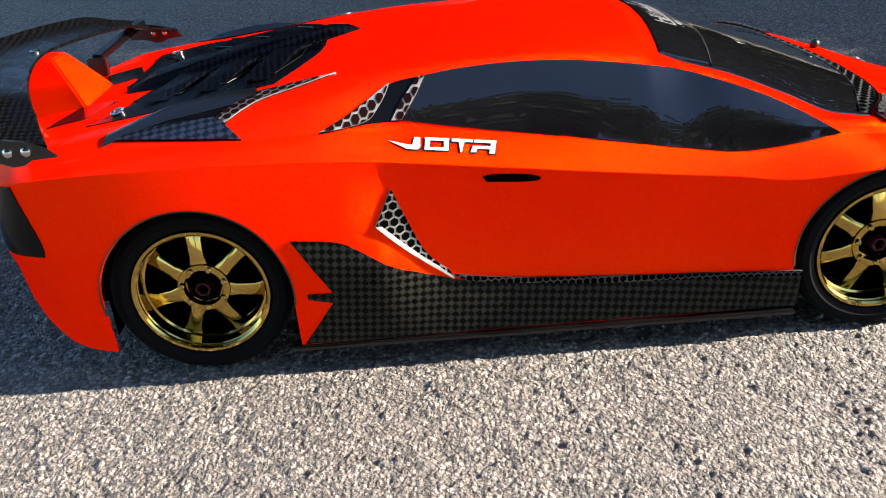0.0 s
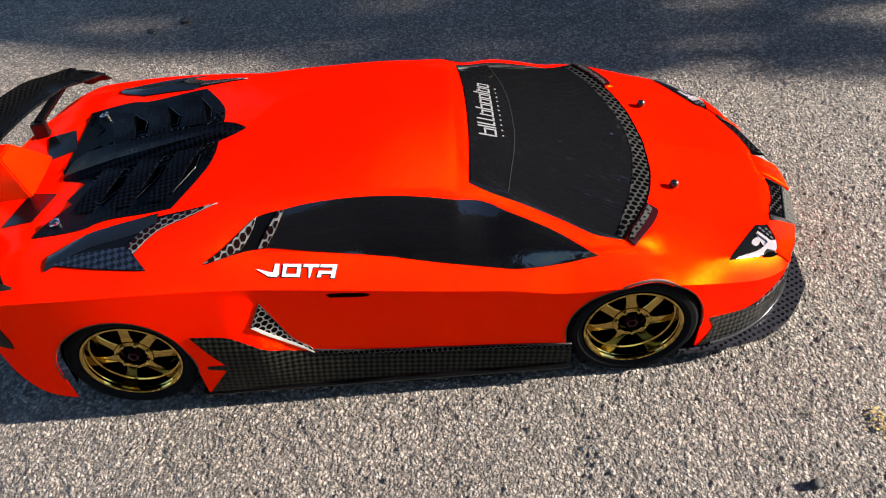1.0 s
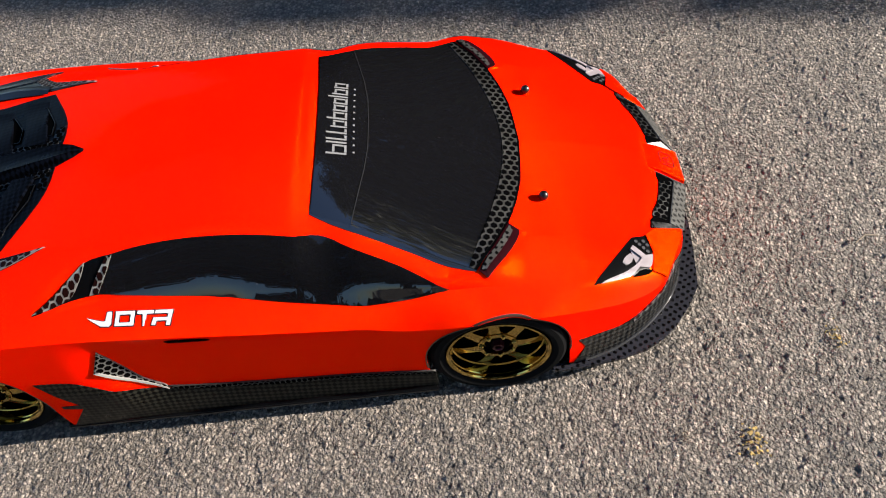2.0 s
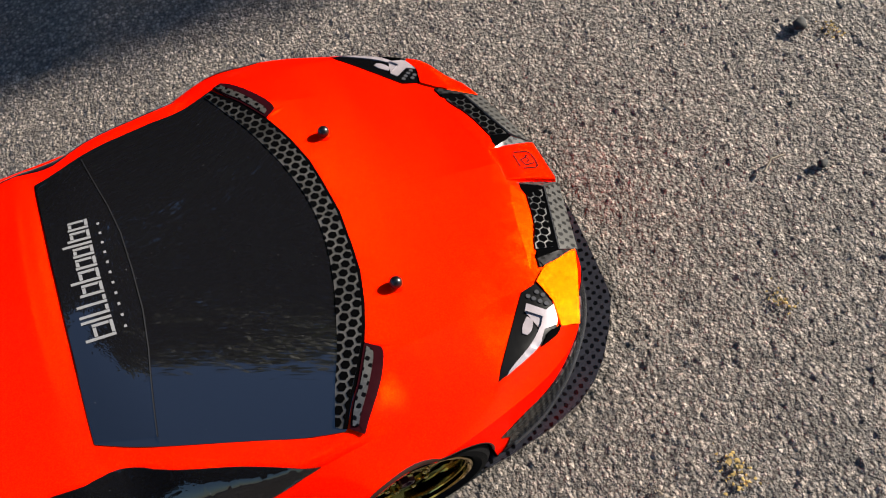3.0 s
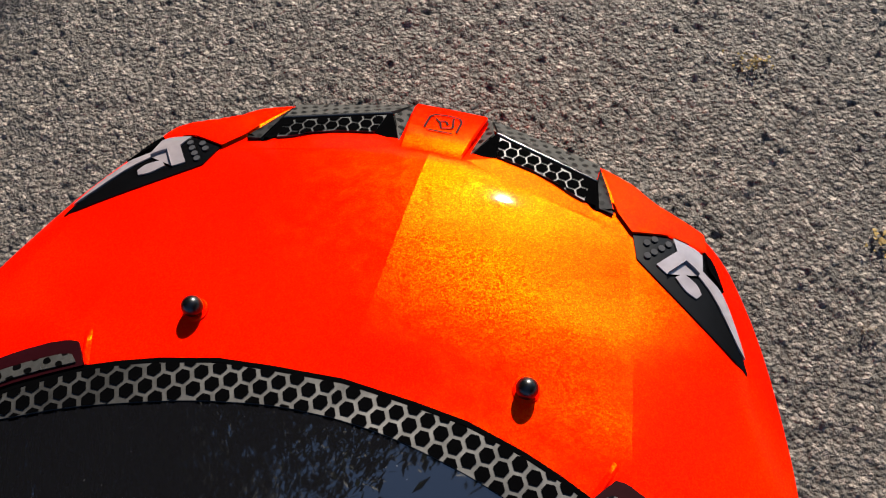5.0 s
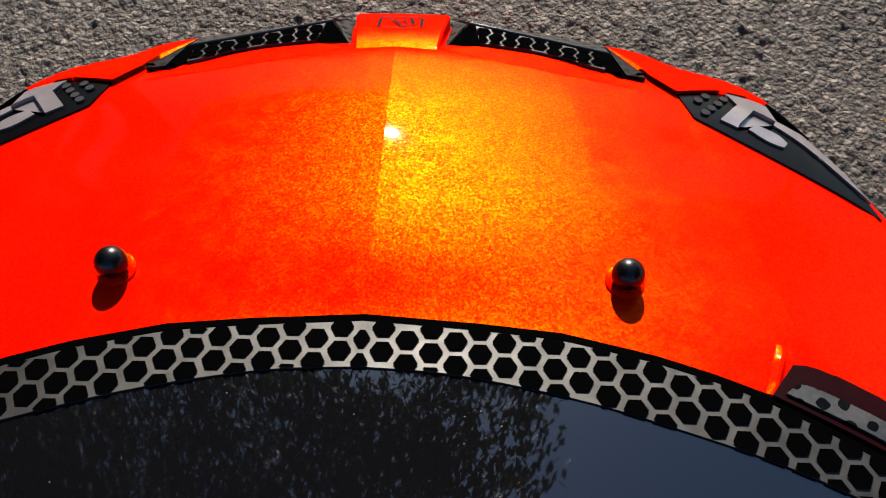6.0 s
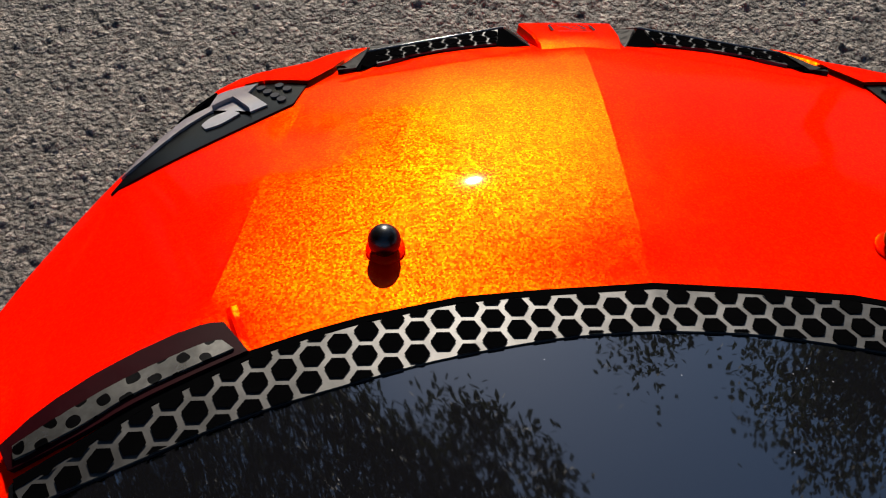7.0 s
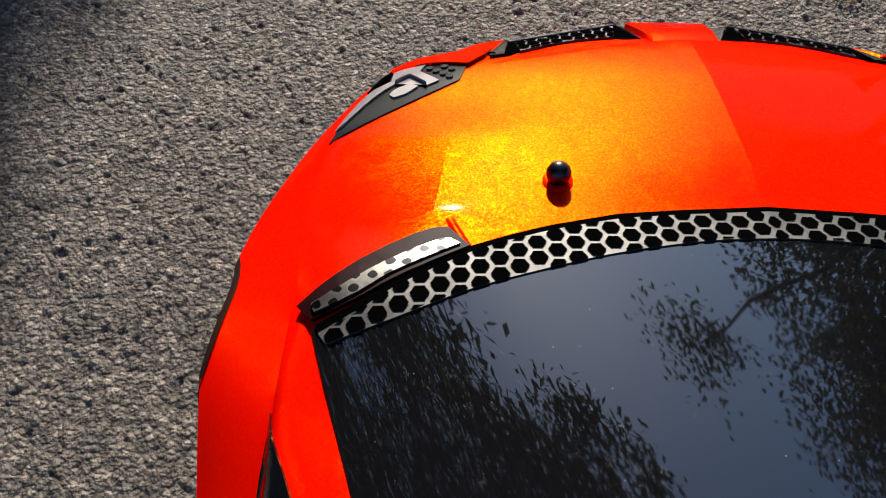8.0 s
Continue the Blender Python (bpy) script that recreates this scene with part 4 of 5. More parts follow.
def plate(name, outline, z0, z1, material, parent, label="", bevel=0.0005):
    """A flat plate cut to an outline in x and y."""
    bm = bmesh.new()
    f = bm.faces.new([bm.verts.new((x, y, z0)) for x, y in outline])
    top = bmesh.ops.extrude_face_region(bm, geom=[f])
    bmesh.ops.translate(bm, verts=[v for v in top["geom"] if isinstance(v, bmesh.types.BMVert)], vec=(0, 0, z1 - z0))
    bmesh.ops.recalc_face_normals(bm, faces=bm.faces)
    bmesh.ops.bevel(bm, geom=[e for e in bm.edges if abs(e.verts[0].co.z - e.verts[1].co.z) < 1e-6 and len(e.link_faces) == 2], offset=bevel, segments=2, affect="EDGES")
    return part(name, bm, material, parent, label)


def ball(r, z, n=8):
    return [(z - r * math.cos(k * math.pi / n), max(r * math.sin(k * math.pi / n), 0.0)) for k in range(n + 1)]


# body posts that stick out of the bonnet
for s in (-1, 1):
    base = drop(0.1606, 0.0390, "top", s, 0)
    m = Matrix.Translation(base) @ pose(0, 0, 0, -s * 2, 6, 0)
    post = knob("body_post", [(-0.006, 0.0), (-0.006, 0.0014), (0.0006, 0.0014), (0.0010, 0.0010)], m, BLACK, car, "black body post with a ball tip")
    knob("ball_tip", ball(0.0025, 0.0026, 12), m, BLACK, post, "", 24)
    knob("grommet", [(0.0000, 0.0030), (0.0005, 0.0030), (0.0007, 0.0025), (0.0007, 0.0012)], m, PAINT, post, "orange ring at the post's hole")

# lips of the wheel arches
for s in (-1, 1):
    for cx in (-HUB_X + 0.0006, HUB_X):
        a = [radians(-8 + 196 * k / 40) for k in range(41)]
        arc = [(cx + (ARCH_R + 0.0007) * math.cos(t), 0.0305 + (ARCH_R + 0.0007) * math.sin(t)) for t in a]
        arc += [(cx + (ARCH_R + 0.00005) * math.cos(t), 0.0305 + (ARCH_R + 0.00005) * math.sin(t)) for t in reversed(a)]
        bm = bmesh.new()
        n = len(a)
        ring = [(bm.verts.new(drop(*arc[k], "side", s, 0.0003)), bm.verts.new(drop(*arc[2 * n - 1 - k], "side", s, 0.0003)), bm.verts.new(drop(*arc[2 * n - 1 - k], "side", s, -0.0008))) for k in range(n)]
        for p, q in zip(ring, ring[1:]):
            bm.faces.new((p[0], q[0], q[1], p[1]))
            bm.faces.new((p[1], q[1], q[2], p[2]))
        part("arch_lip", bm, RIMEDGE, car, "thin bare cut edge of the wheel arch")

# flat painted facets between the headlamps and the nose intakes
FACET = [(0.2300, 0.0446), (0.2270, 0.0522), (0.2228, 0.0600), (0.2158, 0.0742), (0.2086, 0.0745), (0.2104, 0.0648), (0.2084, 0.0556), (0.2136, 0.0512)]
EDGE_BAND = [(0.2200, 0.0100), (0.2238, 0.0174), (0.2214, 0.0268), (0.2154, 0.0405), (0.2114, 0.0457), (0.2094, 0.0500), (0.2088, 0.0494), (0.2106, 0.0440), (0.2126, 0.0344), (0.2150, 0.0244), (0.2176, 0.0158)]
for s in (-1, 1):
    facet = panel("nose_facet", FACET, PAINT, car, "flat orange facet beside the headlamp", "top", s, 0.0011, False, 0.002, 0.0016)
    edge = panel("bonnet_edge", EDGE_BAND, PAINT, car, "folded front edge of the bonnet", "top", s, 0.0001, False, 0.003, 0)
    edge.data.normals_split_custom_set_from_vertices([Vector((0.46, s * 0.12, 0.88)).normalized()] * len(edge.data.vertices))
    facet.data.normals_split_custom_set_from_vertices([Vector((0.48, s * 0.17, 0.86)).normalized()] * len(facet.data.vertices))

# the pad juts out over the nose as a thick tongue
bm = bmesh.new()
rows = []
for x, w, z in ((0.2192, 0.0088, 0.0531), (0.2215, 0.0088, 0.0527), (0.2270, 0.0094, 0.0500), (0.2330, 0.0101, 0.0458), (0.2385, 0.0107, 0.0419), (0.2402, 0.0106, 0.0403)):
    low = 0.0026 + 0.10 * (x - 0.2192)
    rows.append([bm.verts.new((x, y, h)) for y, h in ((-w, z - low), (-w, z - 0.0005), (-w + 0.0005, z), (0.0, z + 0.0002), (w - 0.0005, z), (w, z - 0.0005), (w, z - low))])
for p, q in zip(rows, rows[1:]):
    for i in range(6):
        bm.faces.new((p[i], q[i], q[i + 1], p[i + 1]))
    bm.faces.new((p[0], p[6], q[6], q[0]))
bm.faces.new(rows[0])
bm.faces.new(rows[-1])
bmesh.ops.recalc_face_normals(bm, faces=bm.faces)
part("nose_pad", bm, PAINT, car, "flat orange tongue jutting over the nose", 30.0)

# front splitter
half = [(0.1570, 0.0985), (0.1700, 0.0982), (0.1900, 0.0958), (0.2055, 0.0920), (0.2160, 0.0862), (0.2240, 0.0795), (0.2335, 0.0680), (0.2408, 0.0565), (0.2425, 0.0455), (0.2445, 0.0300), (0.2460, 0.0150), (0.2465, 0.0)]
plate("splitter", [(x, -w) for x, w in half] + [(x, w) for x, w in reversed(half[:-1])], 0.0035, 0.0062, CARBON, car, "black carbon-cloth front splitter")
for s in (-1, 1):
    # glossy seam where the bumper meets the splitter
    bm = bmesh.new()
    rows = []
    for k in range(29):
        x = 0.1740 + 0.0610 * math.sin(math.pi / 2 * k / 28)
        y = HEM(x)[0] * s
        away = Vector((0.35 + (k / 28) ** 3, s * 1.0, 0)).normalized()
        c = Vector((x, y, 0.0084)) + away * 0.0006
        rows.append([bm.verts.new(c + away * 0.0008 * math.cos(a) + Vector((0, 0, 0.0008 * math.sin(a)))) for a in (i * math.pi / 3 for i in range(6))])
    for p, q in zip(rows, rows[1:]):
        for i in range(6):
            bm.faces.new((p[i], p[(i + 1) % 6], q[(i + 1) % 6], q[i]))
    bm.faces.new(rows[0])
    bm.faces.new(rows[-1])
    bmesh.ops.recalc_face_normals(bm, faces=bm.faces)
    part("bumper_seam", bm, SEAM, car, "glossy grey seam above the splitter", 60.0)
    lump("skirt_lip", (0.196, 0.006, 0.0022), pose(0.0, s * 0.0995, 0.0052), BLACK, car, "dark lower edge of the side skirt")

# engine cover: spine, louvres, screws
def spine():
    bm = bmesh.new()
    rows = []
    for x, w, h in ((-0.0665, 0.0006, 0.0004), (-0.0720, 0.0034, 0.0030), (-0.0800, 0.0062, 0.0042), (-0.1100, 0.0085, 0.0050), (-0.1400, 0.0105, 0.0050), (-0.1600, 0.0120, 0.0040), (-0.1715, 0.0080, 0.0008)):
        z = TOP(x)[0]
        rows.append([bm.verts.new((x, y, z + k)) for y, k in ((-w * 1.25, -0.0004), (-w, h * 0.45), (-w * 0.72, h), (-w * 0.2, h * 0.86), (w * 0.2, h * 0.86), (w * 0.72, h), (w, h * 0.45), (w * 1.25, -0.0004))])
    for p, q in zip(rows, rows[1:]):
        for i in range(7):
            bm.faces.new((p[i], p[i + 1], q[i + 1], q[i]))
    bmesh.ops.recalc_face_normals(bm, faces=bm.faces)
    return bm


cover = bpy.data.objects["engine_cover"]
part("spine", spine(), CARBON_DARK, cover, "raised carbon-cloth spine with a pointed tip", 25.0)
for s in (-1, 1):
    mesh_panel("mesh", [(-0.0815, 0.0095), (-0.0815, 0.0225), (-0.0870, 0.0215), (-0.0870, 0.0100)], 0.0038, cover, "strip of silver mesh", "top", s, 0.0008, soft=False, base=SATIN)
    for k in range(3):
        x0, x1, w1 = -0.091 - 0.021 * k, -0.101 - 0.021 * k, 0.050 - 0.002 * k
        bm = bmesh.new()
        rows = []
        for i in range(9):
            t = i / 8
            p = drop(x0 + (x1 - x0) * t, 0.0115 + (w1 - 0.0115) * t, "top", s, 0.0)
            h = 0.0017 * math.sin(math.pi * min(1, t * 1.1 + 0.12)) + 0.0006
            rows.append([bm.verts.new(p + Vector(d)) for d in ((0.0008, 0, 0), (0.0004, 0, h), (-0.0008, 0, h), (-0.0120, 0, 0.0004))])
        for p, q in zip(rows, rows[1:]):
            for i in range(3):
                bm.faces.new((p[i], p[i + 1], q[i + 1], q[i]))
        bmesh.ops.recalc_face_normals(bm, faces=bm.faces)
        if sum((f.normal.z * f.calc_area() for f in bm.faces)) < 0:
            bmesh.ops.reverse_faces(bm, faces=bm.faces)
        part("louvre", bm, CARBON_DARK, cover, "glossy black louvre")
    mesh_panel("mesh", [(-0.0830, 0.0085), (-0.0830, 0.0125), (-0.1500, 0.0180), (-0.1500, 0.0140)], 0.0034, cover, "strip of dull mesh beside the spine", "top", s, 0.0009, soft=False, base=NOSE_MESH)
    for k in range(3):
        x0, w0 = -0.0890 - 0.0200 * k, 0.0175 + 0.0015 * k
        bay = [(x0, w0), (x0 - 0.0010, w0 + 0.0100), (x0 - 0.0105, 0.0440 - 0.0015 * k), (x0 - 0.0165, 0.0400 - 0.0015 * k), (x0 - 0.0135, w0 + 0.0010)]
        panel("louvre_bay", bay, HOLE, cover, "black opening under the louvre", "top", s, 0.0008, False)
        bm = bmesh.new()
        for (ax, aw), (bx, bw) in zip(bay, bay[1:3] + bay[3:] + bay[:1]):
            limb(bm, drop(ax, aw, "top", s, 0.0008), drop(bx, bw, "top", s, 0.0008), 0.00035, 0.00035, 1)
        part("bay_rim", bm, SATIN, cover, "thin glossy rim of the opening", 60.0)
    b = drop(-0.1618, 0.0496, "top", s, 0.0010)
    m = Matrix.Translation(b) @ pose(0, 0, 0, -s * 6, -9, 0)
    ring = knob("body_screw", [(-0.001, 0.0030), (0.0008, 0.0031), (0.0012, 0.0027), (0.0010, 0.0020), (0.0003, 0.0019), (0.0003, 0.0)], m, CHROME, cover, "chrome-ringed screw")
    knob("screw_head", [(0.0006, 0.0012), (0.0010, 0.0010), (0.0010, 0.0)], m, BLACK, cover)
    # glossy lip over the quarter scoop
    bm = bmesh.new()
    rows = []
    for x, w, h in ((-0.158, 0.0785, 0.0006), (-0.146, 0.0715, 0.0016), (-0.136, 0.0680, 0.0024), (-0.124, 0.0665, 0.0028), (-0.112, 0.0640, 0.0022), (-0.104, 0.0625, 0.0008)):
        p, q = drop(x, w + 0.0050, "top", s, 0.0006), drop(x, w - 0.0045, "top", s, 0.0006)
        rows.append([bm.verts.new(v) for v in (p, p.lerp(q, 0.35) + Vector((0, 0, h)), p.lerp(q, 0.75) + Vector((0, 0, h * 1.1)), q)])
    for p, q in zip(rows, rows[1:]):
        for i in range(3):
            bm.faces.new((p[i], p[i + 1], q[i + 1], q[i]))
    bmesh.ops.recalc_face_normals(bm, faces=bm.faces)
    if sum((f.normal.z for f in bm.faces)) < 0:
        bmesh.ops.reverse_faces(bm, faces=bm.faces)
    part("scoop_lip", bm, BLACK, car, "glossy black lip of the quarter scoop")

# rear wing
def wing_blade():
    bm = bmesh.new()
    rows = []
    for i in range(-24, 25):
        u = i / 24
        y = 0.0945 * u
        a = abs(u)
        xl = -0.172 - 0.033 * (1 - a ** 1.6)
        zl = 0.1020 - 0.0050 * a ** 2 - 0.0065 * max(0, a - 0.62) / 0.38 * min(1, max(0, a - 0.62) / 0.2)
        c = 0.0235 - 0.002 * a
        prof = [(0.0, 0.0), (0.03, 0.0009), (0.25, 0.0012), (0.6, 0.0021), (0.9, 0.0046), (1.0, 0.0062), (0.99, 0.0052), (0.6, 0.0006), (0.25, -0.0003), (0.03, -0.0006)]
        rows.append([bm.verts.new((xl - c * px, y, zl + pz)) for px, pz in prof])
    for p, q in zip(rows, rows[1:]):
        for i in range(len(p)):
            bm.faces.new((p[i], p[(i + 1) % len(p)], q[(i + 1) % len(p)], q[i]))
    bm.faces.new(rows[0])
    bm.faces.new(rows[-1])
    bmesh.ops.recalc_face_normals(bm, faces=bm.faces)
    return bm


wing = part("rear_wing", wing_blade(), CARBON_FINE, car, "swept carbon-cloth rear wing", 40.0)
knob("screw", [(0.0, 0.0021), (0.0008, 0.0021), (0.0012, 0.0014), (0.0012, 0.0)], pose(-0.2095, -0.0005, 0.1030), CHROME, wing, "steel screw")
for s in (-1, 1):
    bm = bmesh.new()
    side = [(-0.1695, 0.0868), (-0.1735, 0.0905), (-0.1800, 0.0930), (-0.1900, 0.0945), (-0.1985, 0.0950), (-0.1985, 0.0868), (-0.1900, 0.0862), (-0.1850, 0.0842), (-0.1810, 0.0845), (-0.1780, 0.0862)]
    f = bm.faces.new([bm.verts.new((x, s * 0.0940, z)) for x, z in side])
    ex = bmesh.ops.extrude_face_region(bm, geom=[f])
    bmesh.ops.translate(bm, verts=[v for v in ex["geom"] if isinstance(v, bmesh.types.BMVert)], vec=(0, s * 0.0016, 0))
    bmesh.ops.recalc_face_normals(bm, faces=bm.faces)
    end = part("end_plate", bm, BLACK, wing, "black end plate with two steel screws")
    for x in (-0.1855, -0.1793):
        knob("screw", [(0.0, 0.0018), (0.0006, 0.0017), (0.0012, 0.0009), (0.0013, 0.0)], pose(x, s * 0.0956, 0.0895, -90 * s, 0, 0), CHROME, wing)
        knob("screw", [(0.0, 0.0014), (0.0005, 0.0013), (0.0009, 0.0007), (0.0010, 0.0)], pose(x, s * 0.0940, 0.0895, 90 * s, 0, 0), CHROME, wing)
    a, b = Vector((-0.1905, s * 0.0935, 0.0960)), Vector((-0.2010, s * 0.0455, 0.0885))
    d = b - a
    m = Matrix.Translation((a + b) / 2) @ d.to_track_quat("X", "Z").to_matrix().to_4x4()
    lump("strut", (d.length, 0.0052, 0.0034), m, SATIN, wing, "black wing strut")
    foot = lump("strut_foot", (0.0090, 0.0048, 0.0110), pose(-0.2010, s * 0.0455, 0.0835), BLACK, wing, "dark wing bracket on the deck")
    for x in (-0.2042, -0.1982):
        knob("screw", [(0.0, 0.0015), (0.0006, 0.0015), (0.0011, 0.0008), (0.0011, 0.0)], pose(x, s * 0.0490, 0.0800), CHROME, wing)

# orange pylon under the wing's middle
bm = bmesh.new()
low = [bm.verts.new(c) for c in ((-0.1850, -0.0200, 0.0805), (-0.1850, 0.0200, 0.0805), (-0.2125, 0.0150, 0.0775), (-0.2125, -0.0150, 0.0775))]
mid = [bm.verts.new(c) for c in ((-0.1920, -0.0140, 0.0905), (-0.1920, 0.0140, 0.0905), (-0.2120, 0.0120, 0.0905), (-0.2120, -0.0120, 0.0905))]
top = [bm.verts.new(c) for c in ((-0.2000, -0.0075, 0.1010), (-0.2000, 0.0075, 0.1010), (-0.2110, 0.0060, 0.1015), (-0.2110, -0.0060, 0.1015))]
for p, q in ((low, mid), (mid, top)):
    for i in range(4):
        bm.faces.new((p[i], p[(i + 1) % 4], q[(i + 1) % 4], q[i]))
bm.faces.new(top)
bmesh.ops.recalc_face_normals(bm, faces=bm.faces)
bmesh.ops.bevel(bm, geom=bm.edges[:], offset=0.0008, segments=2, affect="EDGES")
part("wing_pylon", bm, PAINT, car, "orange pylon under the wing")

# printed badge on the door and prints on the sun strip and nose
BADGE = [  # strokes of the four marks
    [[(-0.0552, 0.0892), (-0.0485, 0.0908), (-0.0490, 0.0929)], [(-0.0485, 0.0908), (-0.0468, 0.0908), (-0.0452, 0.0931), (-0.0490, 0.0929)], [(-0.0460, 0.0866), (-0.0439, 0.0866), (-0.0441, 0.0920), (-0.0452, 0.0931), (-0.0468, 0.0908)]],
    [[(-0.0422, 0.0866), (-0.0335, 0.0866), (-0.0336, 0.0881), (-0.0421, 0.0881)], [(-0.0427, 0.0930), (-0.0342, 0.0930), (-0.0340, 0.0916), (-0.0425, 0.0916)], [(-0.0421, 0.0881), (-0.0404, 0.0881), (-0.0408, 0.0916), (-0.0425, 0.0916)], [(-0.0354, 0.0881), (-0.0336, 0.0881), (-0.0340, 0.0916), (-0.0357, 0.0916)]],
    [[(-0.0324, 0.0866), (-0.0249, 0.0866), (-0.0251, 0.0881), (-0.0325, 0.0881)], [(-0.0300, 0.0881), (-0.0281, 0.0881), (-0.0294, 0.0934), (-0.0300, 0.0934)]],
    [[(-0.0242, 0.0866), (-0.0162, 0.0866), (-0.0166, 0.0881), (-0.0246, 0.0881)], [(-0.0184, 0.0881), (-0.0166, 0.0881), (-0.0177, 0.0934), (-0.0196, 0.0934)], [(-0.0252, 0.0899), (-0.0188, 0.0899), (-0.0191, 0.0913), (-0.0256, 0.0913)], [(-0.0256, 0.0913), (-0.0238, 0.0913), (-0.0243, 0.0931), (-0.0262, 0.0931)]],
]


def grown_outline(pts, by):
    """A convex outline pushed out on all sides."""
    c = np.mean(pts, axis=0)
    return [tuple(np.array(p) + by * np.sign(np.array(p) - c)) for p in pts]


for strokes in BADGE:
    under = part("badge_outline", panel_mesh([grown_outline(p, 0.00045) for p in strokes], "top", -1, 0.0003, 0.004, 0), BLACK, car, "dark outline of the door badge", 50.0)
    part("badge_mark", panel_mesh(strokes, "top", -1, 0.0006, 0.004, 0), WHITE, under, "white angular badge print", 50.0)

screen = bpy.data.objects["windscreen"]
STRIPEDGE = plain("grey_film_edge", (0.006, 0.006, 0.0065), 0.5, 0.0, 400.0, 0.0, 0.15)
STRIPPRINT = plain("dull_white_strip_print", (0.17, 0.17, 0.175), 0.4, 0.0, 400.0, 0.0, 0.15)
y = -0.0235
for k, (wd, hgt) in enumerate(((0.0062, 1.0), (0.0014, 1.0), (0.0034, 1.0), (0.0034, 1.0), (0.0050, 0.8), (0.0052, 1.0), (0.0046, 0.72), (0.0044, 0.72), (0.0014, 1.0), (0.0046, 0.8), (0.0044, 0.72))):
    x0, x1, t = 0.0680 - 0.0096 * hgt, 0.0680, 0.0011
    bars = [(x0, x1, y, y + t), (x1 - t, x1, y + t * 1.2, y + wd)] if wd > 0.003 else [(x0, x1, y, y + t)]
    if wd > 0.004:
        bars += [(x1 - 0.0066, x1 - t * 1.2, y + wd - t, y + wd), (x1 - 0.0066, x1 - 0.0066 + t, y + t * 1.2, y + wd - t * 1.2)]
    for a, b, c, d in bars:
        panel("print_bar", [(a, c), (a, d), (b, d), (b, c)], STRIPPRINT, screen, "", "top", 1, 0.0010, False, 0.004, 0)
    y += wd + 0.0008
strip_line = [(0.0695, 0.0620), (0.0757, 0.0320), (0.0776, 0.0173), (0.0780, 0.0), (0.0776, -0.0173), (0.0757, -0.0320), (0.0695, -0.0620)]
panel("strip_edge", strip_line + [(x + 0.0004, y) for x, y in reversed(strip_line)], STRIPEDGE, screen, "thin cut edge of the sun strip", "top", 1, 0.0010, False, 0.004, 0)
for k in range(11):
    yy = -0.022 + 0.0046 * k
    panel("print_dash", [(0.0708, yy), (0.0708, yy + 0.0011), (0.0717, yy + 0.0011), (0.0717, yy)], STRIPPRINT, screen, "", "top", 1, 0.0010, False, 0.004, 0)
tongue = bpy.data.objects["nose_pad"]


def on_tongue(x, y):
    return Vector((x, y, 0.0500 - (x - 0.2270) * 0.705 + 0.0006))


emblem = [(0.2290, -0.0046), (0.2345, -0.0046), (0.2358, -0.0036), (0.2363, 0.0), (0.2358, 0.0036), (0.2345, 0.0046), (0.2290, 0.0046)]
for line in (emblem, [(0.2352, -0.0020), (0.2310, -0.0030), (0.2298, 0.0), (0.2322, 0.0010), (0.2340, 0.0028)], [(0.2282, -0.0036), (0.2282, 0.0036)], [(0.2318, -0.0014), (0.2334, -0.0004), (0.2330, 0.0016)]):
    bm = bmesh.new()
    for (ax, ay), (bx, by) in zip(line, line[1:]):
        a, b = on_tongue(ax, ay), on_tongue(bx, by)
        side = (b - a).cross(Vector((0.58, 0, 0.82))).normalized() * 0.00032
        bm.faces.new([bm.verts.new(p) for p in (a - side, b - side, b + side, a + side)])
    bmesh.ops.recalc_face_normals(bm, faces=bm.faces)
    part("nose_print", bm, DARKRED, tongue, "thin dark emblem line")
for s in (-1, 1):
    bm = bmesh.new()
    rows = []
    for k in range(7):
        t = k / 6
        p = drop(0.1420 + 0.0078 * t, 0.0572 + 0.0034 * t, "top", s, 0.0)
        h = 0.0007 * math.sin(math.pi * (0.12 + 0.84 * t))
        rows.append([bm.verts.new(p + Vector(d)) for d in ((0.0005, -s * 0.0009, -0.0001), (0.0001, -s * 0.0002, h), (-0.0001, s * 0.0002, h), (-0.0005, s * 0.0009, -0.0001))])
    for p, q in zip(rows, rows[1:]):
        for i in range(3):
            bm.faces.new((p[i], p[i + 1], q[i + 1], q[i]))
    bmesh.ops.recalc_face_normals(bm, faces=bm.faces)
    if sum(f.normal.z for f in bm.faces) < 0:
        bmesh.ops.reverse_faces(bm, faces=bm.faces)
    part("bonnet_fold", bm, PAINT, car, "short raised fold beside the scoop")

# ---- trees round the place, out of view: placed to shade the far ground and show in the dark glass ----
BARK = plain("rough_bark", (0.10, 0.075, 0.055), 0.85, 0.0, 9.0, 0.6, 0.5)


def leaf_material():
    g = Mat("dull_green_leaf", Roughness=0.7, Specular_IOR_Level=0.15)
    r = g.node("ShaderNodeNewGeometry").outputs["Random Per Island"]
    g.link(g.ramp(r, [(0.0, (0.012, 0.020, 0.007)), (0.5, (0.022, 0.034, 0.011)), (1.0, (0.042, 0.050, 0.018))]), "Base Color")
    g.link(g.ramp(g.noise(30.0), [(0.3, (0.60,) * 3), (0.8, (0.8,) * 3)]), "Roughness")
    back = g.node("ShaderNodeBsdfTranslucent", Color=(0.12, 0.15, 0.05, 1))
    both = g.node("ShaderNodeMixShader", Fac=0.13)
    g.t.links.new(g.b.outputs[0], both.inputs[1])
    g.t.links.new(back.outputs[0], both.inputs[2])
    g.t.links.new(both.outputs[0], g.t.nodes["Material Output"].inputs["Surface"])
    return g.m


LEAF = leaf_material()


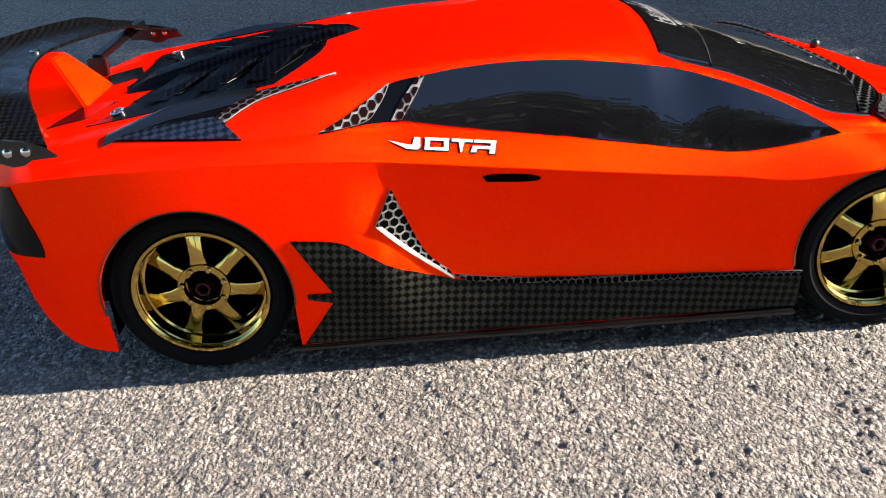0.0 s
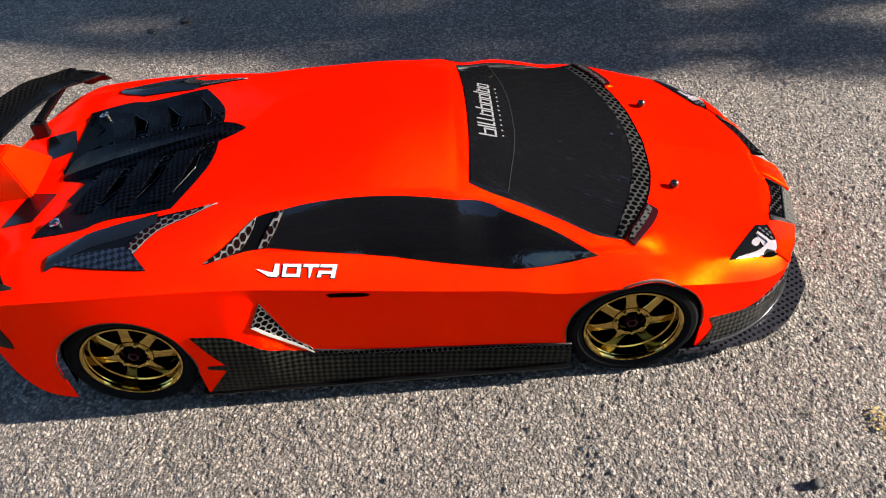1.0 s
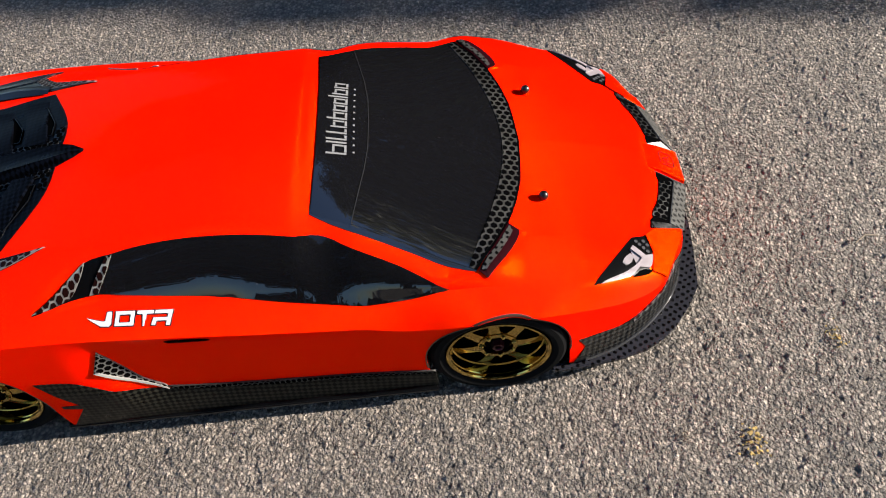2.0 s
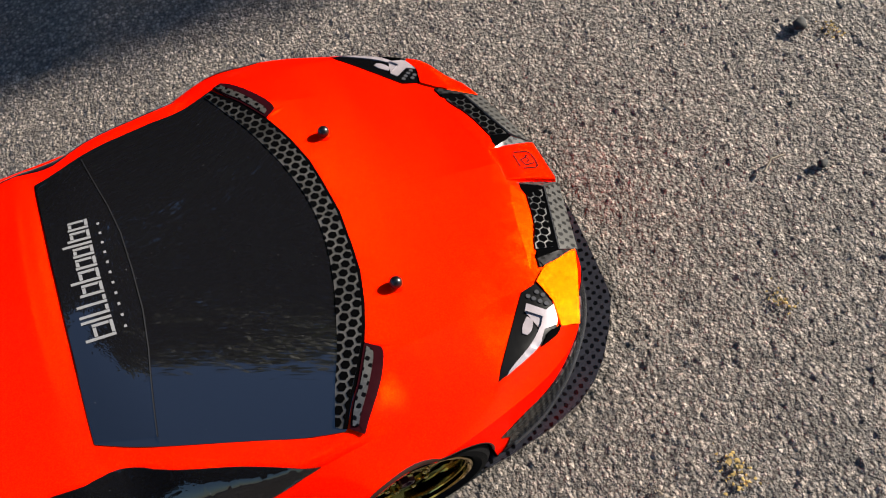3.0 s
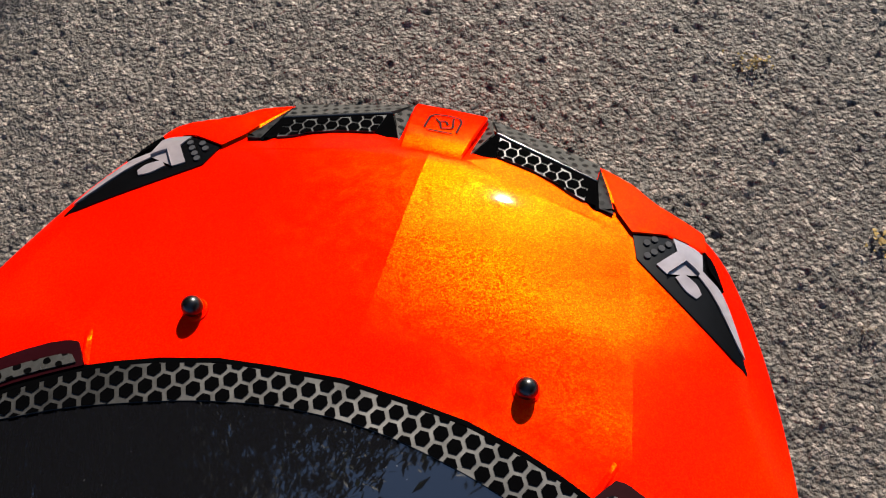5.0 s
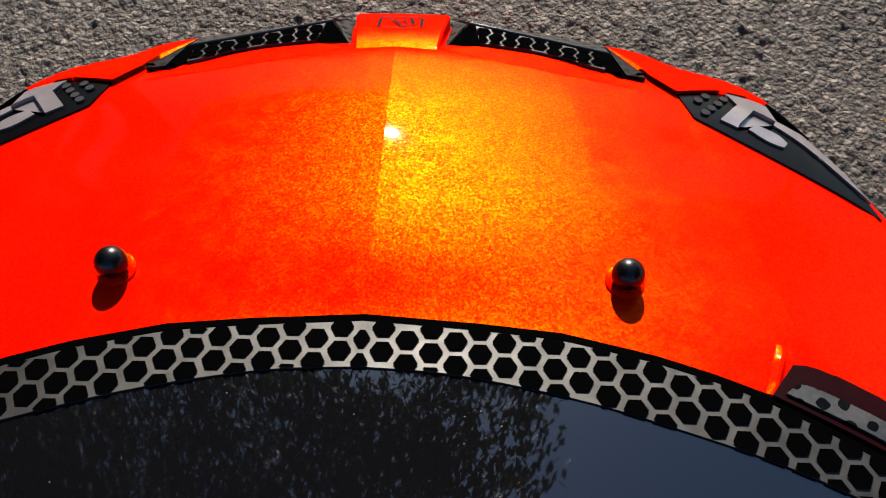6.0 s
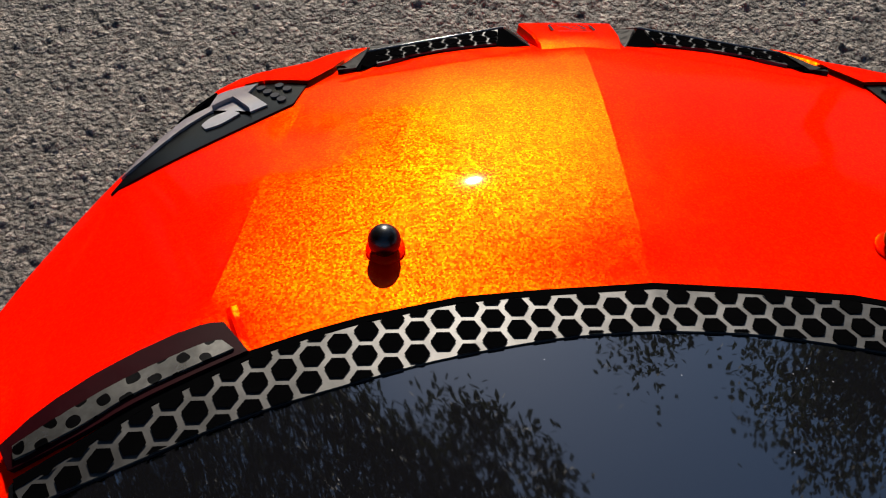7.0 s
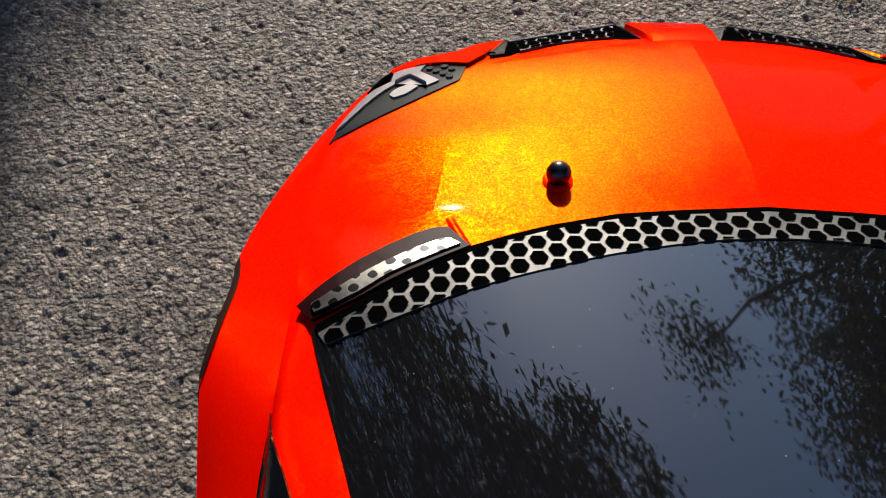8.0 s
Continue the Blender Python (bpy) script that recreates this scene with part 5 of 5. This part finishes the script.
def make_tree(foot, height, clumps, count, seed, label, loose=0.20, stem=0.20, leaf=1.0):
    """A tree with a tapered trunk, a limb to every clump and a crown of single leaves gathered on twigs."""
    rng = random.Random(seed)
    tree = new("tree")
    tree.location = (*foot, 0)
    tagged(tree, label, "tree", "trees round the place")
    o = Vector((*foot, 0))
    bm = bmesh.new()
    limb(bm, (0, 0, -0.1), (0.1, 0.1, height * 0.55), stem, stem * 0.6, 6, seed)
    for i, (c, r) in enumerate(clumps):
        limb(bm, (0.1 * (i % 2), 0.05, height * (0.30 + 0.25 * i / len(clumps))), Vector(c) - o, stem * 0.4, stem * 0.1, 6, seed + i)
    part("trunk", bm, BARK, tree, "brown bark trunk with limbs")
    pts, faces = [], []
    total = sum(r[0] * r[1] * r[2] for _, r in clumps)
    for c, r in clumps:
        n = int(count * r[0] * r[1] * r[2] / total)
        for _ in range(max(1, n // 26)):
            d = Vector((rng.gauss(0, 1), rng.gauss(0, 1), rng.gauss(0, 1))).normalized() * rng.random() ** 0.45
            twig = Vector(c) - o + Vector((d.x * r[0], d.y * r[1], d.z * r[2]))
            for _ in range(26):
                p = twig + Vector((rng.gauss(0, loose), rng.gauss(0, loose), rng.gauss(0, loose * 0.65)))
                a = Vector((rng.gauss(0, 1), rng.gauss(0, 1), rng.gauss(0, 0.7))).normalized()
                b = a.orthogonal().normalized() * leaf * rng.uniform(0.025, 0.045)
                a *= leaf * rng.uniform(0.05, 0.10)
                at = p + o
                if (at.y - at.z * sy / sz) < 0.242 - (0.17 if at.x > at.z * sx / sz else 0.26) * (at.x - at.z * sx / sz) and abs(at.x - at.z * sx / sz) < 1.5 and at.y > -1:
                    continue  # left out, so that the crown's shade on the ground ends at a set line
                k = len(pts)
                pts += [p - a, p - a * 0.1 + b, p + a, p - a * 0.1 - b]
                faces.append((k, k + 1, k + 2, k + 3))
    me = bpy.data.meshes.new("crown")
    me.from_pydata([tuple(p) for p in pts], [], faces)
    me.materials.append(LEAF)
    crown = new("crown", me)
    crown.parent = tree
    tagged(crown, "loose dark green leaf crown")
    return tree


make_tree((3.9, 2.3), 4.6, [((3.45, 0.86, 1.40), (1.35, 0.85, 0.62)), ((4.6, 1.45, 2.1), (1.3, 0.80, 0.7)), ((3.3, 0.05, 3.05), (0.8, 0.80, 0.42)), ((3.2, 1.1, 3.1), (0.9, 0.8, 0.7)), ((2.3, 1.8, 2.9), (0.8, 0.8, 0.8)),
                            ((1.5, 2.2, 3.5), (0.8, 0.9, 0.9)), ((1.2, 1.5, 4.1), (0.7, 0.6, 0.5)), ((0.3, 3.0, 2.7), (0.8, 0.8, 0.7))],
          92000, 21, "low dense leafy tree that shades the asphalt", 0.09, 0.08, 0.52)
make_tree((-0.6, 4.0), 5.0, [((-0.9, 3.3, 3.3), (0.9, 0.9, 0.9)), ((0.5, 3.4, 4.3), (0.9, 0.9, 0.8)), ((-2.2, 3.6, 3.0), (1.0, 0.9, 0.9)), ((-0.6, 3.0, 1.9), (1.0, 0.7, 0.6)), ((0.9, 3.0, 1.6), (0.7, 0.6, 0.4)), ((-0.6, 2.6, 4.6), (0.8, 0.7, 0.6)), ((1.6, 2.9, 1.0), (0.9, 0.6, 0.7)), ((2.7, 2.6, 1.3), (0.8, 0.7, 0.8)), ((1.7, 2.0, 2.4), (0.8, 0.7, 0.7)), ((1.0, 2.3, 1.7), (0.8, 0.6, 0.6)), ((1.7, 3.9, 2.7), (1.1, 0.8, 0.8)), ((2.9, 4.2, 3.1), (1.0, 0.8, 0.9))],
          95000, 22, "dense leafy tree beyond the far side", 0.11, 0.11, 0.80)
make_tree((6.8, 3.6), 7.5, [((6.6, 2.25, 3.0), (2.2, 1.75, 1.3)), ((6.5, 4.6, 5.0), (2.3, 2.2, 1.9)), ((4.0, 3.4, 5.2), (1.7, 1.6, 1.4)), ((2.7, 2.5, 6.0), (1.5, 1.4, 1.1)), ((2.6, 4.6, 5.6), (1.6, 1.5, 1.3))],
          44000, 11, "broad leafy tree over the far side of the asphalt", leaf=0.75)
make_tree((1.2, 6.4), 6.5, [((1.0, 6.2, 2.0), (3.0, 1.0, 1.6)), ((2.8, 6.4, 3.6), (2.0, 1.0, 1.2)), ((-0.4, 6.4, 4.2), (2.0, 1.0, 1.0)), ((-1.0, 6.0, 0.9), (3.0, 0.7, 1.0)), ((3.6, 6.2, 1.0), (3.0, 0.8, 1.2)), ((6.8, 5.6, 1.2), (2.0, 0.8, 1.4))], 34000, 16, "dense leafy tree beyond the far side", leaf=2.0)
make_tree((8.5, -5.2), 6.0, [((8.6, -4.6, 3.4), (1.4, 1.2, 1.3)), ((8.0, -5.8, 4.3), (1.5, 1.4, 1.3)), ((7.6, -4.9, 4.9), (1.5, 1.2, 1.2)), ((8.0, -2.5, 4.55), (0.75, 0.6, 0.6))], 18000, 12, "slender leafy tree beyond the asphalt", stem=0.12, leaf=0.72)
# last two clumps are made up: they block sky to blacken the side windows
make_tree((-1.0, -6.5), 6.5, [((-1.2, -6.2, 3.2), (2.4, 1.6, 1.9)), ((0.8, -6.6, 4.4), (2.0, 1.6, 1.5)), ((-2.8, -5.4, 6.4), (1.6, 1.5, 1.3)), ((-0.6, -6.0, 5.0), (2.2, 1.4, 1.3)), ((1.8, -6.2, 4.6), (1.6, 1.3, 1.3)), ((0.2, -5.2, 6.2), (2.2, 1.0, 1.0)), ((0.3, -4.0, 4.6), (2.2, 0.8, 0.9))], 42000, 13, "dense leafy tree beside the asphalt", leaf=1.6)
make_tree((3.0, -7.5), 6.0, [((3.0, -7.2, 3.0), (2.2, 1.6, 1.9)), ((4.4, -7.6, 4.4), (1.6, 1.5, 1.4))], 14000, 14, "dense leafy tree beside the asphalt", leaf=1.6)
make_tree((-4.5, -6.0), 6.0, [((-4.6, -5.8, 3.0), (2.0, 1.6, 1.9)), ((-5.0, -6.0, 4.6), (1.7, 1.5, 1.4))], 12000, 15, "dense leafy tree beside the asphalt", leaf=1.6)

# ---- small things on the asphalt ----
YELLOW = plain("faded_yellow_leaf", (0.44, 0.30, 0.09), 0.8, 0.0, 700.0, 0.4, 0.55)
TWIG = plain("pale_dry_twig", (0.30, 0.24, 0.17), 0.8, 0.0, 300.0, 0.3, 0.4)
CLOD = plain("dark_tar_crumb", (0.02, 0.019, 0.018), 0.8, 0.0, 700.0, 0.5, 0.4)
GRASS = plain("dry_grass_blade", (0.16, 0.17, 0.07), 0.7, 0.0, 300.0, 0.2, 0.4)


def scrap(x, y, size, seed, name="leaf_scrap", label="crumbled yellow leaf scrap pressed into the asphalt", mat=None):
    """A torn, crumpled flake: a ragged disc of a few rings with uneven height and holes."""
    rng = random.Random(seed)
    bm = bmesh.new()
    for _ in range(46):
        cx, cy = rng.gauss(0, size * 0.24), rng.gauss(0, size * 0.42)
        r = size * rng.uniform(0.03, 0.09)
        n = rng.randint(5, 8)
        z = 0.0009 - 0.05 * abs(cx) + rng.uniform(-0.0004, 0.0005)
        mid = bm.verts.new((cx, cy, z + rng.uniform(0, 0.0003)))
        ring = [bm.verts.new((cx + r * rng.uniform(0.4, 1.4) * math.cos(k * 2 * math.pi / n), cy + r * rng.uniform(0.4, 1.4) * math.sin(k * 2 * math.pi / n), z + rng.uniform(-0.0005, 0.0003))) for k in range(n)]
        for k in range(n):
            bm.faces.new((mid, ring[k], ring[(k + 1) % n]))
    ob = part(name, bm, mat or YELLOW)
    ob.location = (x, y, GROUND_Z)
    th = ob.modifiers.new("thickness", "SOLIDIFY")
    th.thickness = 0.0002
    return tagged(ob, label, "leaf", "scraps on the asphalt")


scrap(0.2475, -0.1420, 0.0125, 3)
scrap(0.3050, -0.0895, 0.0080, 4)
scrap(0.4110, 0.0205, 0.0080, 6)
scrap(0.2170, -0.1360, 0.0050, 7, label="pale brown leaf scrap on the asphalt", mat=TWIG)


def stick(pts, r, name, label, mat, category):
    bm = bmesh.new()
    for k, (a, b) in enumerate(zip(pts, pts[1:])):
        limb(bm, a, b, r * (1 - 0.15 * k), r * (0.85 - 0.15 * k), 3, k)
    ob = part(name, bm, mat)
    ob.location.z = GROUND_Z
    return tagged(ob, label, category, "scraps on the asphalt")


stick([(0.3480, -0.0300, 0.0022), (0.3410, -0.0290, 0.0026), (0.3350, -0.0330, 0.0020)], 0.0006, "twig", "short pale dry twig lying on the asphalt", TWIG, "twig")
stick([(-0.2140, 0.3750, 0.0010), (-0.2090, 0.3680, 0.0080), (-0.2050, 0.3600, 0.0120)], 0.0007, "grass_blade", "dry grass blade standing in the asphalt", GRASS, "grass")
for x, y, s, k in ((0.2035, -0.1755, 0.0032, 1), (0.3990, 0.0310, 0.0040, 2), (0.3600, -0.0420, 0.0024, 3), (-0.1960, 0.3540, 0.0045, 4), (-0.2250, 0.3380, 0.0036, 5)):
    rng = random.Random(k)
    bm = bmesh.new()
    bmesh.ops.create_icosphere(bm, subdivisions=2, radius=s)
    for v in bm.verts:
        v.co *= rng.uniform(0.7, 1.15)
        v.co.z *= 0.7
    ob = part("tar_crumb", bm, CLOD)
    ob.location = (x, y, GROUND_Z + s * 0.35)
    tagged(ob, "small dark tar crumb on the asphalt", "stone", "scraps on the asphalt")
